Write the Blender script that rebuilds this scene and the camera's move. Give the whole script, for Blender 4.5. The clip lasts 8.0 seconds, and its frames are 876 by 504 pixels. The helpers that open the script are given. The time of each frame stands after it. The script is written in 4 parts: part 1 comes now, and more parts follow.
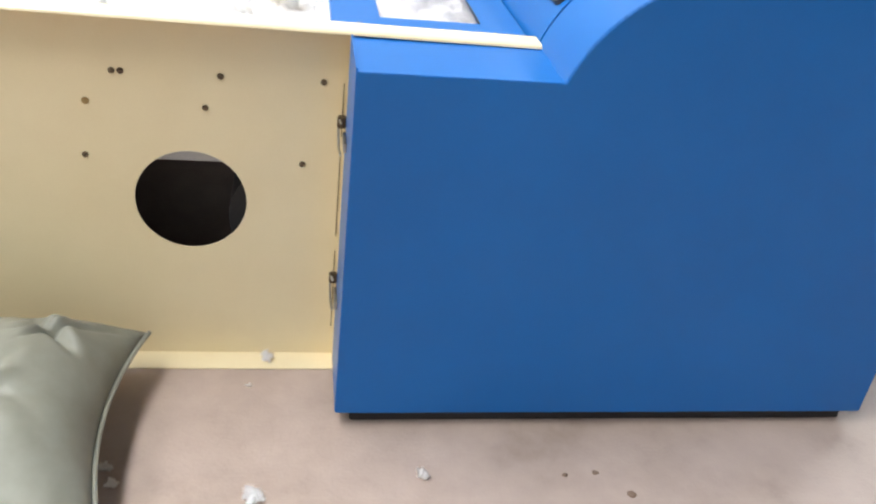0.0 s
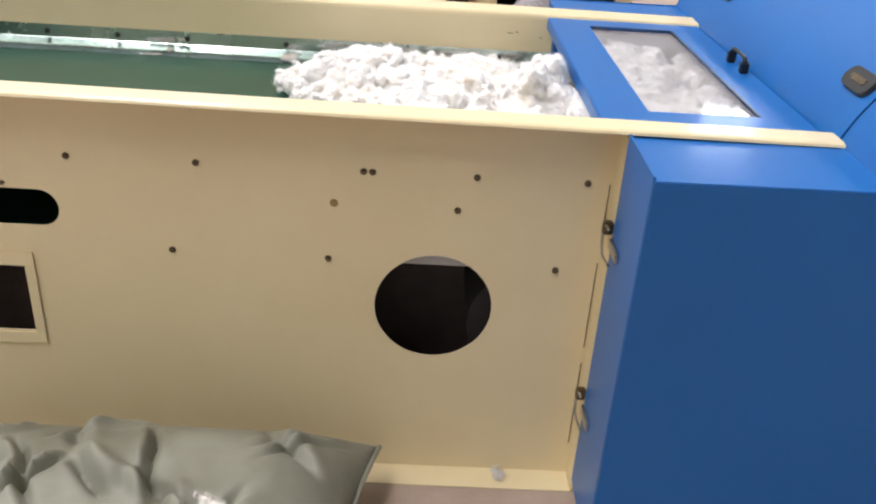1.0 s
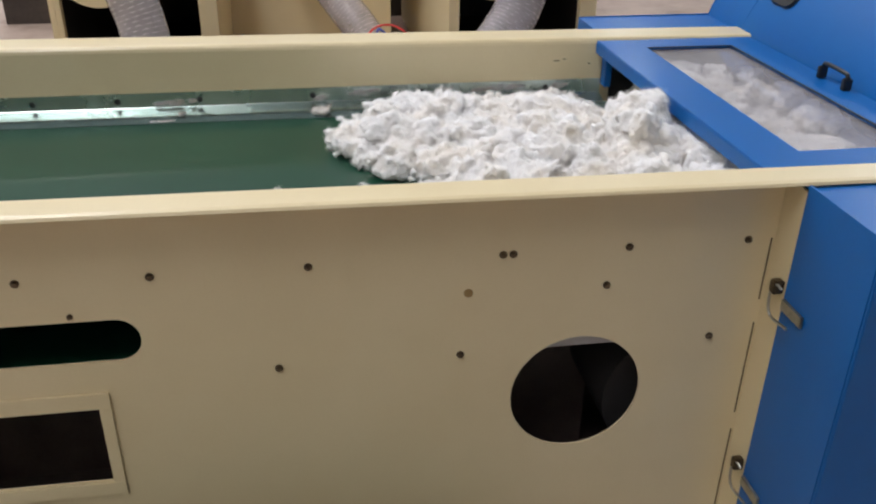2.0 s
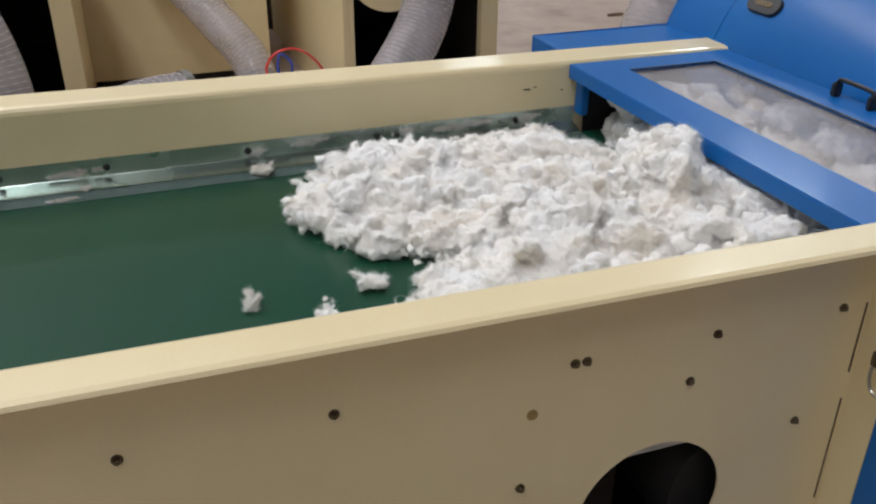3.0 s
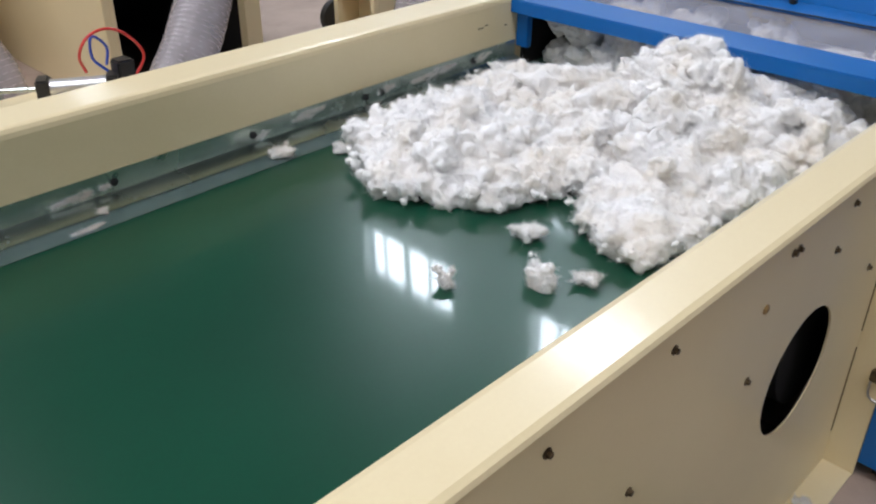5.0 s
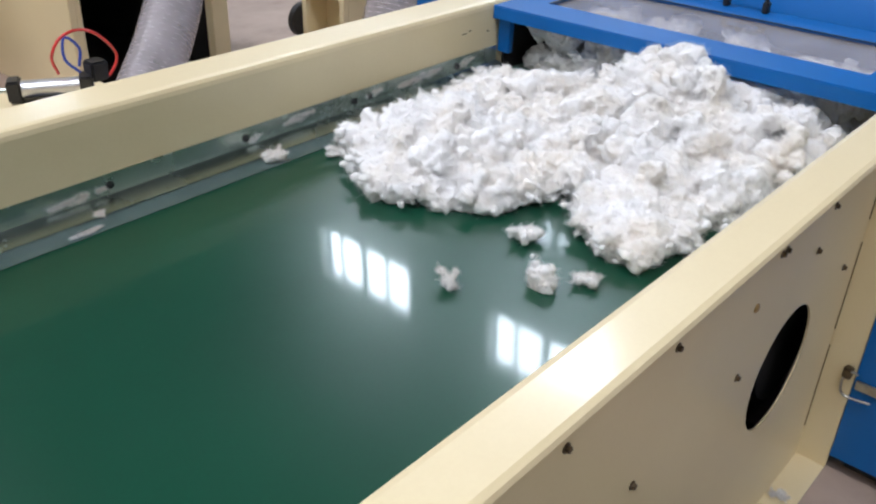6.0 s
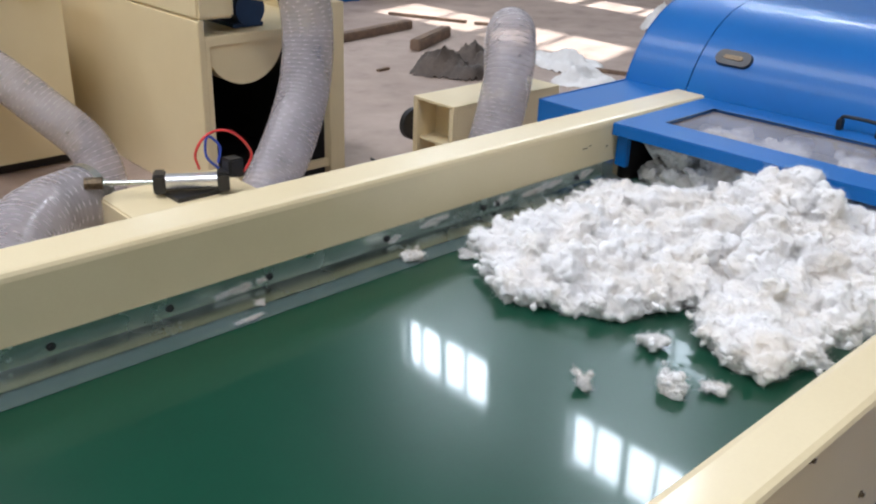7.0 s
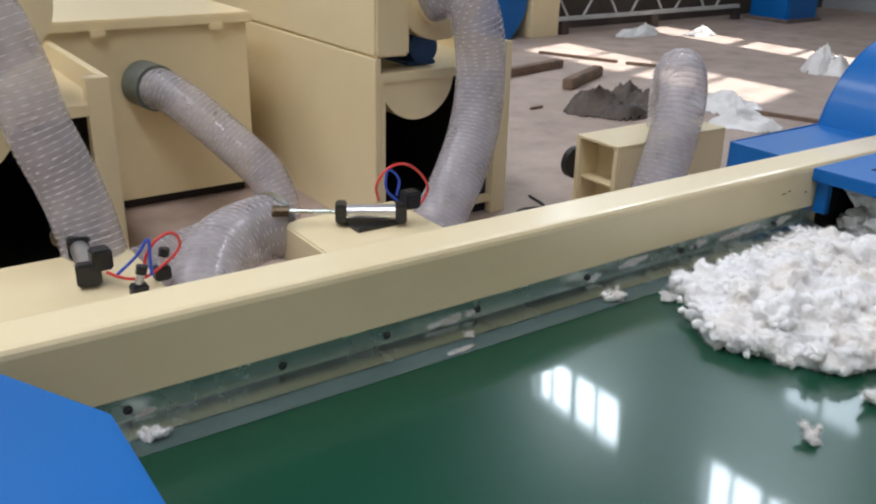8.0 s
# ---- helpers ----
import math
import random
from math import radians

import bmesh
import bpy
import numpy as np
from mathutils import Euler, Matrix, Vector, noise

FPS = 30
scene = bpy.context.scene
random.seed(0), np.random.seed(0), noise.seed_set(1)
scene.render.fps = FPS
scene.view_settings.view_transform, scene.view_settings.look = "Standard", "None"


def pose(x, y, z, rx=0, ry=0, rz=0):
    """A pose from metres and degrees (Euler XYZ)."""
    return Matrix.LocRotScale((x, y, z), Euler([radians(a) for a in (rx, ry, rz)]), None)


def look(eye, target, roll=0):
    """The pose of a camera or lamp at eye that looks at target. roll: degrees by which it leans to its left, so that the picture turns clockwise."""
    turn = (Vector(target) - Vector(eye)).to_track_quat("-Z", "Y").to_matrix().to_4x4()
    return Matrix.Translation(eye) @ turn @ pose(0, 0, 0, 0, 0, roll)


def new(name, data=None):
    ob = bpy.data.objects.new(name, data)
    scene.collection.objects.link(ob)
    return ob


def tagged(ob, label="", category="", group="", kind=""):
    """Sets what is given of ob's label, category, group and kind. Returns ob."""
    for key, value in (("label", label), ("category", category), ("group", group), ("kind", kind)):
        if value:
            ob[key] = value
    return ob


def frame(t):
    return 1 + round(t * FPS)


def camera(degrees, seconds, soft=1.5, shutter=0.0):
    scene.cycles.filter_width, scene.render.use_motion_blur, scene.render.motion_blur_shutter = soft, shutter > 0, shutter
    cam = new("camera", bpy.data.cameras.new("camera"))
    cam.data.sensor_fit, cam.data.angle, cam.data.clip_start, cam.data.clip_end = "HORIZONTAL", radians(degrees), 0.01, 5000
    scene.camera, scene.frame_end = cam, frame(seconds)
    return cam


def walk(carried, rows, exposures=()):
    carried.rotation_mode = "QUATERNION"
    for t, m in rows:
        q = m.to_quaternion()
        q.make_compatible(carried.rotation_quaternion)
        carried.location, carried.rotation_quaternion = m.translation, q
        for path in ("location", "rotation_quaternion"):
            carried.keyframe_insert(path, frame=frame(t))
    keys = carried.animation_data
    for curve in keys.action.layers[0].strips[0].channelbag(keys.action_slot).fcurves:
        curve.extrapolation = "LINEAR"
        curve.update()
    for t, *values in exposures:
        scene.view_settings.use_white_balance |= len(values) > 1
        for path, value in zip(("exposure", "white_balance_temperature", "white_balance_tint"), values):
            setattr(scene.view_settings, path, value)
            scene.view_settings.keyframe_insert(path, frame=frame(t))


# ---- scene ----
cam = camera(53.0, 8.0, soft=2.2)
PATH = [
    (0, (0.4, -1.982, 1.533), (0.731, -0.291, 0.519), 7.2),
    (0.5, (0.314, -1.89, 1.524), (0.447, -0.147, 0.553), 5.7),
    (0.7, (0.264, -1.827, 1.506), (0.347, -0.068, 0.557), 4.5),
    (1, (0.102, -1.719, 1.522), (0.16, 0.05, 0.591), 3.8),
    (1.5, (-0.137, -1.564, 1.53), (-0.046, 0.215, 0.62), 2.1),
    (1.7, (-0.243, -1.5, 1.558), (-0.062, 0.26, 0.625), 1.2),
    (2.8, (-0.5, -0.981, 1.526), (-0.006, 0.72, 0.597), 0.9),
    (3, (-0.545, -0.908, 1.527), (0.052, 0.755, 0.591), 0.5),
    (3.5, (-0.762, -0.822, 1.528), (0.117, 0.715, 0.598), 0.2),
    (4, (-0.941, -0.682, 1.511), (0.109, 0.744, 0.583), -0.9),
    (4.5, (-1.06, -0.507, 1.516), (0.083, 0.83, 0.564), -1.4),
    (5, (-1.247, -0.422, 1.495), (-0.008, 0.775, 0.479), 0.4),
    (5.2, (-1.303, -0.415, 1.496), (-0.055, 0.751, 0.455), 0.9),
    (6.3, (-1.332, -0.374, 1.522), (0.004, 0.741, 0.537), 2.2),
    (6.5, (-1.356, -0.396, 1.54), (-0.018, 0.756, 0.6), 2.1),
    (7, (-1.47, -0.369, 1.567), (-0.208, 0.948, 0.746), 2.2),
    (7.5, (-1.547, -0.352, 1.577), (-0.386, 1.085, 0.811), 1.9),
    (8, (-1.613, -0.279, 1.572), (-0.554, 1.241, 0.818), 1.3),
]
# exposure: the phone darkens as the bright belt comes into view
EXPO = [(0.0, 1.95, 6400, 10), (0.5, 1.75, 6400, 10), (1.0, 1.4, 6800, 14), (1.5, 0.97, 6550, 14), (3.0, 0.55, 6600, 11), (4.0, 0.6, 6550, 11), (5.0, 0.72, 6300, 13), (6.5, 0.86, 6150, 13), (8.0, 0.66, 6250, 12)]
walk(cam, [(t, look(eye, target, roll)) for t, eye, target, roll in PATH], EXPO)

# ---- light ----
SUN_WAY = Vector((-7.0, -1.9, -11.5)).normalized()
world = bpy.data.worlds.new("sky")
scene.world = world
world.use_nodes = True
wn = world.node_tree.nodes
sky = wn.new("ShaderNodeTexSky")
sky.sky_type = "NISHITA"
sky.sun_disc = False
sky.sun_elevation = math.asin(-SUN_WAY.z)
sky.sun_rotation = math.atan2(-SUN_WAY.x, -SUN_WAY.y)
world.node_tree.links.new(sky.outputs[0], wn["Background"].inputs[0])
wn["Background"].inputs[1].default_value = 0.12

sun = bpy.data.lights.new("sun", "SUN")
sun.energy, sun.angle, sun.color = 5.0, radians(0.5), (1.0, 0.95, 0.88)
sun_ob = new("sun", sun)
sun_ob.matrix_world = Matrix.Translation((20, 10, 25)) @ SUN_WAY.to_track_quat("-Z", "Y").to_matrix().to_4x4()


def area_lamp(name, eye, target, sx, sy, watts, colour):
    lamp = bpy.data.lights.new(name, "AREA")
    lamp.shape, lamp.size, lamp.size_y, lamp.energy, lamp.color = "RECTANGLE", sx, sy, watts, colour
    ob = new(name, lamp)
    ob.matrix_world = look(eye, target)
    return ob


WALL_X, WALL_W, WALL_S, WALL_N, ROOF = 12.0, -14.0, -12.0, 20.0, 14.0
# daylight of the high windows; the overhead lamps are added fill under the closed roof
area_lamp("roof_light_lamp", (-4.5, 1.5, 13.85), (-4.5, 1.5, 0), 2.4, 24.0, 1180, (0.96, 0.97, 1.0))
area_lamp("roof_light_lamp", (-10.0, 1.5, 13.85), (-10.0, 1.5, 0), 2.4, 24.0, 540, (0.96, 0.97, 1.0))
# added to brighten the far floor, set where the belt does not mirror it
area_lamp("roof_light_lamp", (-6.0, 14.0, 13.85), (-6.0, 14.0, 0), 14.0, 2.4, 450, (0.96, 0.97, 1.0))
WINDOWS = [(11.7, 14.9), (6.15, 9.3)]
for wy0, wy1 in WINDOWS:
    area_lamp("window_lamp", (WALL_X + 0.45, (wy0 + wy1) / 2, 11.55), (0, (wy0 + wy1) / 2, 11.55), wy1 - wy0, 1.75, 480, (0.84, 0.94, 1.0))
    area_lamp("window_lamp", (WALL_X + 0.45, (wy0 + wy1) / 2, 7.72), (0, (wy0 + wy1) / 2, 7.72), wy1 - wy0, 1.35, 95, (0.84, 0.94, 1.0))
area_lamp("window_lamp", (8.1, WALL_N + 0.45, 7.45), (8.1, 0, 7.45), 1.6, 1.7, 55, (0.84, 0.94, 1.0))


# ---- materials ----
def material(name):
    m = bpy.data.materials.new(name)
    m.use_nodes = True
    return m, m.node_tree.nodes, m.node_tree.links, m.node_tree.nodes["Principled BSDF"]


def surface(name, light, dark, rough=0.45, metal=0.0, scale=6.0, fine=180.0, bump=0.15, spread=0.12, coat=0.0, depth=0.002, coat_rough=0.12, spec=0.5):
    """A paint, metal, plastic or stone: two tones mixed by a broad and a fine noise, uneven gloss and fine relief."""
    m, n, l, b = material(name)
    tc = n.new("ShaderNodeTexCoord")
    broad, grain = n.new("ShaderNodeTexNoise"), n.new("ShaderNodeTexNoise")
    broad.inputs["Scale"].default_value, broad.inputs["Detail"].default_value, broad.inputs["Roughness"].default_value = scale, 6, 0.6
    grain.inputs["Scale"].default_value, grain.inputs["Detail"].default_value = fine, 3
    for tex in (broad, grain):
        l.new(tc.outputs["Object"], tex.inputs["Vector"])
    both = n.new("ShaderNodeMath")
    both.operation = "MULTIPLY_ADD"
    both.inputs[1].default_value = 0.3
    l.new(grain.outputs["Fac"], both.inputs[0])
    l.new(broad.outputs["Fac"], both.inputs[2])
    ramp = n.new("ShaderNodeValToRGB")
    ramp.color_ramp.elements[0].position, ramp.color_ramp.elements[1].position = 0.42, 0.86
    ramp.color_ramp.elements[0].color, ramp.color_ramp.elements[1].color = (*dark, 1), (*light, 1)
    l.new(both.outputs[0], ramp.inputs["Fac"])
    l.new(ramp.outputs["Color"], b.inputs["Base Color"])
    gloss = n.new("ShaderNodeMapRange")
    gloss.inputs["To Min"].default_value, gloss.inputs["To Max"].default_value = max(rough - spread, 0.02), min(rough + spread, 1)
    l.new(broad.outputs["Fac"], gloss.inputs["Value"])
    l.new(gloss.outputs["Result"], b.inputs["Roughness"])
    b.inputs["Metallic"].default_value = metal
    b.inputs["Specular IOR Level"].default_value = spec
    b.inputs["Coat Weight"].default_value = coat
    b.inputs["Coat Roughness"].default_value = coat_rough
    if bump:
        bu = n.new("ShaderNodeBump")
        bu.inputs["Strength"].default_value, bu.inputs["Distance"].default_value = bump, depth
        l.new(both.outputs[0], bu.inputs["Height"])
        l.new(bu.outputs["Normal"], b.inputs["Normal"])
    return m


CREAM = surface("cream_paint", (0.80, 0.675, 0.42), (0.75, 0.62, 0.37), rough=0.42, bump=0.05, scale=3.0, coat=0.36, coat_rough=0.13)
BLUE = surface("blue_paint", (0.005, 0.128, 0.42), (0.004, 0.110, 0.37), rough=0.40, bump=0.03, scale=2.0, coat=0.2, coat_rough=0.12, spread=0.06, spec=0.24)
BELT = surface("green_belt", (0.0035, 0.057, 0.0295), (0.003, 0.045, 0.023), rough=0.292, spread=0.006, bump=0.0, scale=2.5, coat=0.36, coat_rough=0.05, spec=0.24)
GUARD = surface("guard_steel", (0.58, 0.66, 0.62), (0.46, 0.55, 0.52), rough=0.27, metal=1.0, bump=0.10, scale=7.0, spread=0.06)
STEEL = surface("bright_steel", (0.52, 0.58, 0.57), (0.42, 0.48, 0.47), rough=0.27, metal=1.0, bump=0.06, scale=9.0)
ZINC = surface("zinc_steel", (0.55, 0.55, 0.52), (0.34, 0.33, 0.30), rough=0.35, metal=1.0, scale=60)
BOLT = surface("dark_bolt", (0.20, 0.15, 0.09), (0.07, 0.05, 0.035), rough=0.45, metal=0.8, scale=90)
TAN = surface("tan_plug", (0.42, 0.28, 0.11), (0.30, 0.19, 0.07), rough=0.5, scale=60)
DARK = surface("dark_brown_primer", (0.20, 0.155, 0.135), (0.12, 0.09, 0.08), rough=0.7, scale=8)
# near-black for recesses: their shade is put into the colour
SHADE_BLACK = surface("recess_shade", (0.030, 0.026, 0.025), (0.015, 0.013, 0.013), rough=0.7, scale=8)
BLACK = surface("black_plastic", (0.022, 0.022, 0.024), (0.012, 0.012, 0.013), rough=0.4, scale=30)
GREY = surface("grey_primer", (0.55, 0.53, 0.50), (0.42, 0.40, 0.38), rough=0.5, scale=7)
SPIGOT = surface("spigot_paint", (0.15, 0.17, 0.15), (0.10, 0.115, 0.10), rough=0.5, scale=20)
ALU = surface("aluminium", (0.78, 0.78, 0.79), (0.66, 0.66, 0.68), rough=0.32, metal=0.9, scale=40)
RED_TUBE = surface("red_tube", (0.75, 0.06, 0.05), (0.62, 0.04, 0.04), rough=0.35, scale=40)
BLUE_TUBE = surface("blue_tube", (0.04, 0.10, 0.55), (0.03, 0.07, 0.45), rough=0.35, scale=40)
MOTOR = surface("motor_blue", (0.02, 0.07, 0.20), (0.012, 0.045, 0.14), rough=0.45, scale=12)
RUST = surface("rusty_steel", (0.26, 0.17, 0.11), (0.12, 0.08, 0.06), rough=0.75, scale=14, bump=0.4)
TARP = surface("brown_sheet", (0.13, 0.10, 0.08), (0.04, 0.03, 0.025), rough=0.7, scale=7, bump=0.4)
WHITE_FILM = surface("white_film", (0.82, 0.80, 0.78), (0.70, 0.68, 0.66), rough=0.4, scale=12, bump=0.3)
ROOFING = surface("dark_roof_sheet", (0.17, 0.18, 0.18), (0.11, 0.12, 0.12), rough=0.8, scale=0.6, fine=20)
WALL = surface("hall_wall_paint", (0.36, 0.38, 0.38), (0.28, 0.30, 0.30), rough=0.8, scale=0.6, fine=20)
BOARD = surface("dark_board", (0.10, 0.075, 0.06), (0.045, 0.035, 0.03), rough=0.75, scale=2.0, fine=30)
FRAME = surface("window_frame_paint", (0.60, 0.60, 0.58), (0.48, 0.48, 0.46), rough=0.5, scale=5)


def concrete():
    """Worn concrete floor with dust, dark stains and fine cracks."""
    m, n, l, b = material("concrete")
    tc = n.new("ShaderNodeTexCoord")
    heights = []
    for scale, detail in ((0.8, 7), (3.2, 9), (90.0, 4)):
        tex = n.new("ShaderNodeTexNoise")
        tex.inputs["Scale"].default_value, tex.inputs["Detail"].default_value, tex.inputs["Roughness"].default_value = scale, detail, 0.62
        l.new(tc.outputs["Object"], tex.inputs["Vector"])
        heights.append(tex)
    ramp = n.new("ShaderNodeValToRGB")
    e = ramp.color_ramp.elements
    e[0].position, e[0].color = 0.30, (0.33, 0.25, 0.202, 1)
    e[1].position, e[1].color = 0.66, (0.465, 0.363, 0.302, 1)
    mid = e.new(0.46)
    mid.color = (0.42, 0.325, 0.268, 1)
    l.new(heights[1].outputs["Fac"], ramp.inputs["Fac"])
    tint = n.new("ShaderNodeMix")
    tint.data_type, tint.blend_type = "RGBA", "MULTIPLY"
    tint.inputs["Factor"].default_value = 0.55
    wide = n.new("ShaderNodeValToRGB")
    wide.color_ramp.elements[0].position, wide.color_ramp.elements[0].color = 0.35, (0.70, 0.66, 0.63, 1)
    wide.color_ramp.elements[1].position, wide.color_ramp.elements[1].color = 0.62, (1, 1, 1, 1)
    l.new(heights[0].outputs["Fac"], wide.inputs["Fac"])
    l.new(ramp.outputs["Color"], tint.inputs["A"])
    l.new(wide.outputs["Color"], tint.inputs["B"])
    l.new(tint.outputs["Result"], b.inputs["Base Color"])
    b.inputs["Roughness"].default_value = 0.62
    bu = n.new("ShaderNodeBump")
    bu.inputs["Strength"].default_value, bu.inputs["Distance"].default_value = 0.35, 0.004
    l.new(heights[2].outputs["Fac"], bu.inputs["Height"])
    l.new(bu.outputs["Normal"], b.inputs["Normal"])
    return m


def fibre():
    """White cotton fibre with faint cream tinge, light passing through it."""
    m, n, l, b = material("cotton_fibre")
    tc = n.new("ShaderNodeTexCoord")
    tex, fine = n.new("ShaderNodeTexNoise"), n.new("ShaderNodeTexNoise")
    tex.inputs["Scale"].default_value, tex.inputs["Detail"].default_value = 9, 6
    fine.inputs["Scale"].default_value, fine.inputs["Detail"].default_value = 260, 5
    for t in (tex, fine):
        l.new(tc.outputs["Object"], t.inputs["Vector"])
    ramp = n.new("ShaderNodeValToRGB")
    ramp.color_ramp.elements[0].position, ramp.color_ramp.elements[0].color = 0.38, (0.74, 0.70, 0.645, 1)
    ramp.color_ramp.elements[1].position, ramp.color_ramp.elements[1].color = 0.58, (0.775, 0.767, 0.763, 1)
    l.new(tex.outputs["Fac"], ramp.inputs["Fac"])
    l.new(ramp.outputs["Color"], b.inputs["Base Color"])
    b.inputs["Roughness"].default_value = 0.95
    b.inputs["Specular IOR Level"].default_value = 0.0
    b.inputs["Sheen Weight"].default_value = 0.1
    b.inputs["Subsurface Weight"].default_value = 1.0
    b.inputs["Subsurface Radius"].default_value = (1.0, 1.0, 1.0)
    b.inputs["Subsurface Scale"].default_value = 0.022
    bu = n.new("ShaderNodeBump")
    bu.inputs["Strength"].default_value, bu.inputs["Distance"].default_value = 0.12, 0.002
    l.new(fine.outputs["Fac"], bu.inputs["Height"])
    l.new(bu.outputs["Normal"], b.inputs["Normal"])
    return m


def cloth():
    """Olive-grey woven plastic sack with a slight sheen."""
    m, n, l, b = material("sack_cloth")
    tc = n.new("ShaderNodeTexCoord")
    tex = n.new("ShaderNodeTexNoise")
    tex.inputs["Scale"].default_value, tex.inputs["Detail"].default_value = 6, 7
    l.new(tc.outputs["Object"], tex.inputs["Vector"])
    ramp = n.new("ShaderNodeValToRGB")
    ramp.color_ramp.elements[0].position, ramp.color_ramp.elements[0].color = 0.32, (0.195, 0.192, 0.148, 1)
    ramp.color_ramp.elements[1].position, ramp.color_ramp.elements[1].color = 0.66, (0.30, 0.30, 0.242, 1)
    l.new(tex.outputs["Fac"], ramp.inputs["Fac"])
    l.new(ramp.outputs["Color"], b.inputs["Base Color"])
    b.inputs["Roughness"].default_value = 0.52
    waves = []
    for axis in ("X", "Y"):
        w = n.new("ShaderNodeTexWave")
        w.bands_direction = axis
        w.inputs["Scale"].default_value = 120
        l.new(tc.outputs["Object"], w.inputs["Vector"])
        waves.append(w)
    add = n.new("ShaderNodeMath")
    l.new(waves[0].outputs["Fac"], add.inputs[0])
    l.new(waves[1].outputs["Fac"], add.inputs[1])
    bu = n.new("ShaderNodeBump")
    bu.inputs["Strength"].default_value, bu.inputs["Distance"].default_value = 0.12, 0.001
    l.new(add.outputs[0], bu.inputs["Height"])
    l.new(bu.outputs["Normal"], b.inputs["Normal"])
    return m


def clear(name, colour, share, rough):
    """Thin clear plastic: part of the light passes straight through, the rest meets a milky gloss."""
    m, n, l, b = material(name)
    b.inputs["Base Color"].default_value = (*colour, 1)
    b.inputs["Roughness"].default_value = rough
    tc = n.new("ShaderNodeTexCoord")
    tex = n.new("ShaderNodeTexNoise")
    tex.inputs["Scale"].default_value, tex.inputs["Detail"].default_value = 9, 5
    l.new(tc.outputs["Object"], tex.inputs["Vector"])
    span = n.new("ShaderNodeMapRange")
    span.inputs["From Min"].default_value, span.inputs["From Max"].default_value = 0.3, 0.7
    span.inputs["To Min"].default_value, span.inputs["To Max"].default_value = share - 0.1, share + 0.1
    l.new(tex.outputs["Fac"], span.inputs["Value"])
    see, mix = n.new("ShaderNodeBsdfTransparent"), n.new("ShaderNodeMixShader")
    l.new(span.outputs["Result"], mix.inputs[0])
    l.new(b.outputs[0], mix.inputs[1])
    l.new(see.outputs[0], mix.inputs[2])
    l.new(mix.outputs[0], n["Material Output"].inputs["Surface"])
    return m


CONCRETE, FIBRE, CLOTH = concrete(), fibre(), cloth()
HOSE = clear("clear_hose", (0.55, 0.505, 0.525), 0.52, 0.13)
# half-clear grey-green that imitates the reflection in the guard's lower lip
LIP_SHEEN = clear("lip_sheen", (0.17, 0.235, 0.225), 0.62, 0.16)
ACRYLIC = clear("acrylic", (0.42, 0.40, 0.41), 0.55, 0.05)


def loose_fibre():
    """Single fibres: light is scattered back and let through in equal shares."""
    m, n, l, b = material("loose_fibre")
    tc, tex, ramp = n.new("ShaderNodeTexCoord"), n.new("ShaderNodeTexNoise"), n.new("ShaderNodeValToRGB")
    tex.inputs["Scale"].default_value, tex.inputs["Detail"].default_value = 11, 5
    l.new(tc.outputs["Object"], tex.inputs["Vector"])
    ramp.color_ramp.elements[0].position, ramp.color_ramp.elements[0].color = 0.36, (0.84, 0.79, 0.73, 1)
    ramp.color_ramp.elements[1].position, ramp.color_ramp.elements[1].color = 0.56, (0.91, 0.90, 0.895, 1)
    l.new(tex.outputs["Fac"], ramp.inputs["Fac"])
    back, fore, mix = n.new("ShaderNodeBsdfDiffuse"), n.new("ShaderNodeBsdfTranslucent"), n.new("ShaderNodeMixShader")
    for shader in (back, fore):
        l.new(ramp.outputs["Color"], shader.inputs["Color"])
    mix.inputs[0].default_value = 0.5
    l.new(back.outputs[0], mix.inputs[1])
    l.new(fore.outputs[0], mix.inputs[2])
    l.new(mix.outputs[0], n["Material Output"].inputs["Surface"])
    n.remove(b)
    return m


FUZZ = loose_fibre()
COIL = surface("hose_coil", (0.66, 0.62, 0.625), (0.57, 0.53, 0.54), rough=0.2, scale=30)


# ---- builders ----
def thing(name, label, category, at=(0, 0, 0), group="", kind=""):
    ob = new(name)
    ob.location = at
    ob.empty_display_size = 0.05
    return tagged(ob, label, category, group, kind)


def part(name, bm, mat, parent=None, label="", smooth=30):
    """Links a bmesh, built in world places, as one mesh object under its parent."""
    bmesh.ops.recalc_face_normals(bm, faces=bm.faces)
    me = bpy.data.meshes.new(name)
    bm.to_mesh(me)
    bm.free()
    me.materials.append(mat)
    if smooth:
        me.shade_smooth()
        me.set_sharp_from_angle(angle=radians(smooth))
    ob = new(name, me)
    if parent is not None:
        ob.parent = parent
        if parent.data is None:
            ob.matrix_parent_inverse = Matrix.Translation(-parent.location)
    return tagged(ob, label)


def bevelled(bm, width, segments=2):
    if width:
        edges = [e for e in bm.edges if len(e.link_faces) == 2 and e.calc_face_angle(0) > 0.5]
        bmesh.ops.bevel(bm, geom=edges, offset=width, segments=segments, affect="EDGES", clamp_overlap=True)
    return bm


def add_box(bm, x0, x1, y0, y1, z0, z1):
    m = Matrix.LocRotScale(((x0 + x1) / 2, (y0 + y1) / 2, (z0 + z1) / 2), None, (x1 - x0, y1 - y0, z1 - z0))
    bmesh.ops.create_cube(bm, size=1, matrix=m)
    return bm


def box(x0, x1, y0, y1, z0, z1, bevel=0.004):
    return bevelled(add_box(bmesh.new(), x0, x1, y0, y1, z0, z1), bevel)


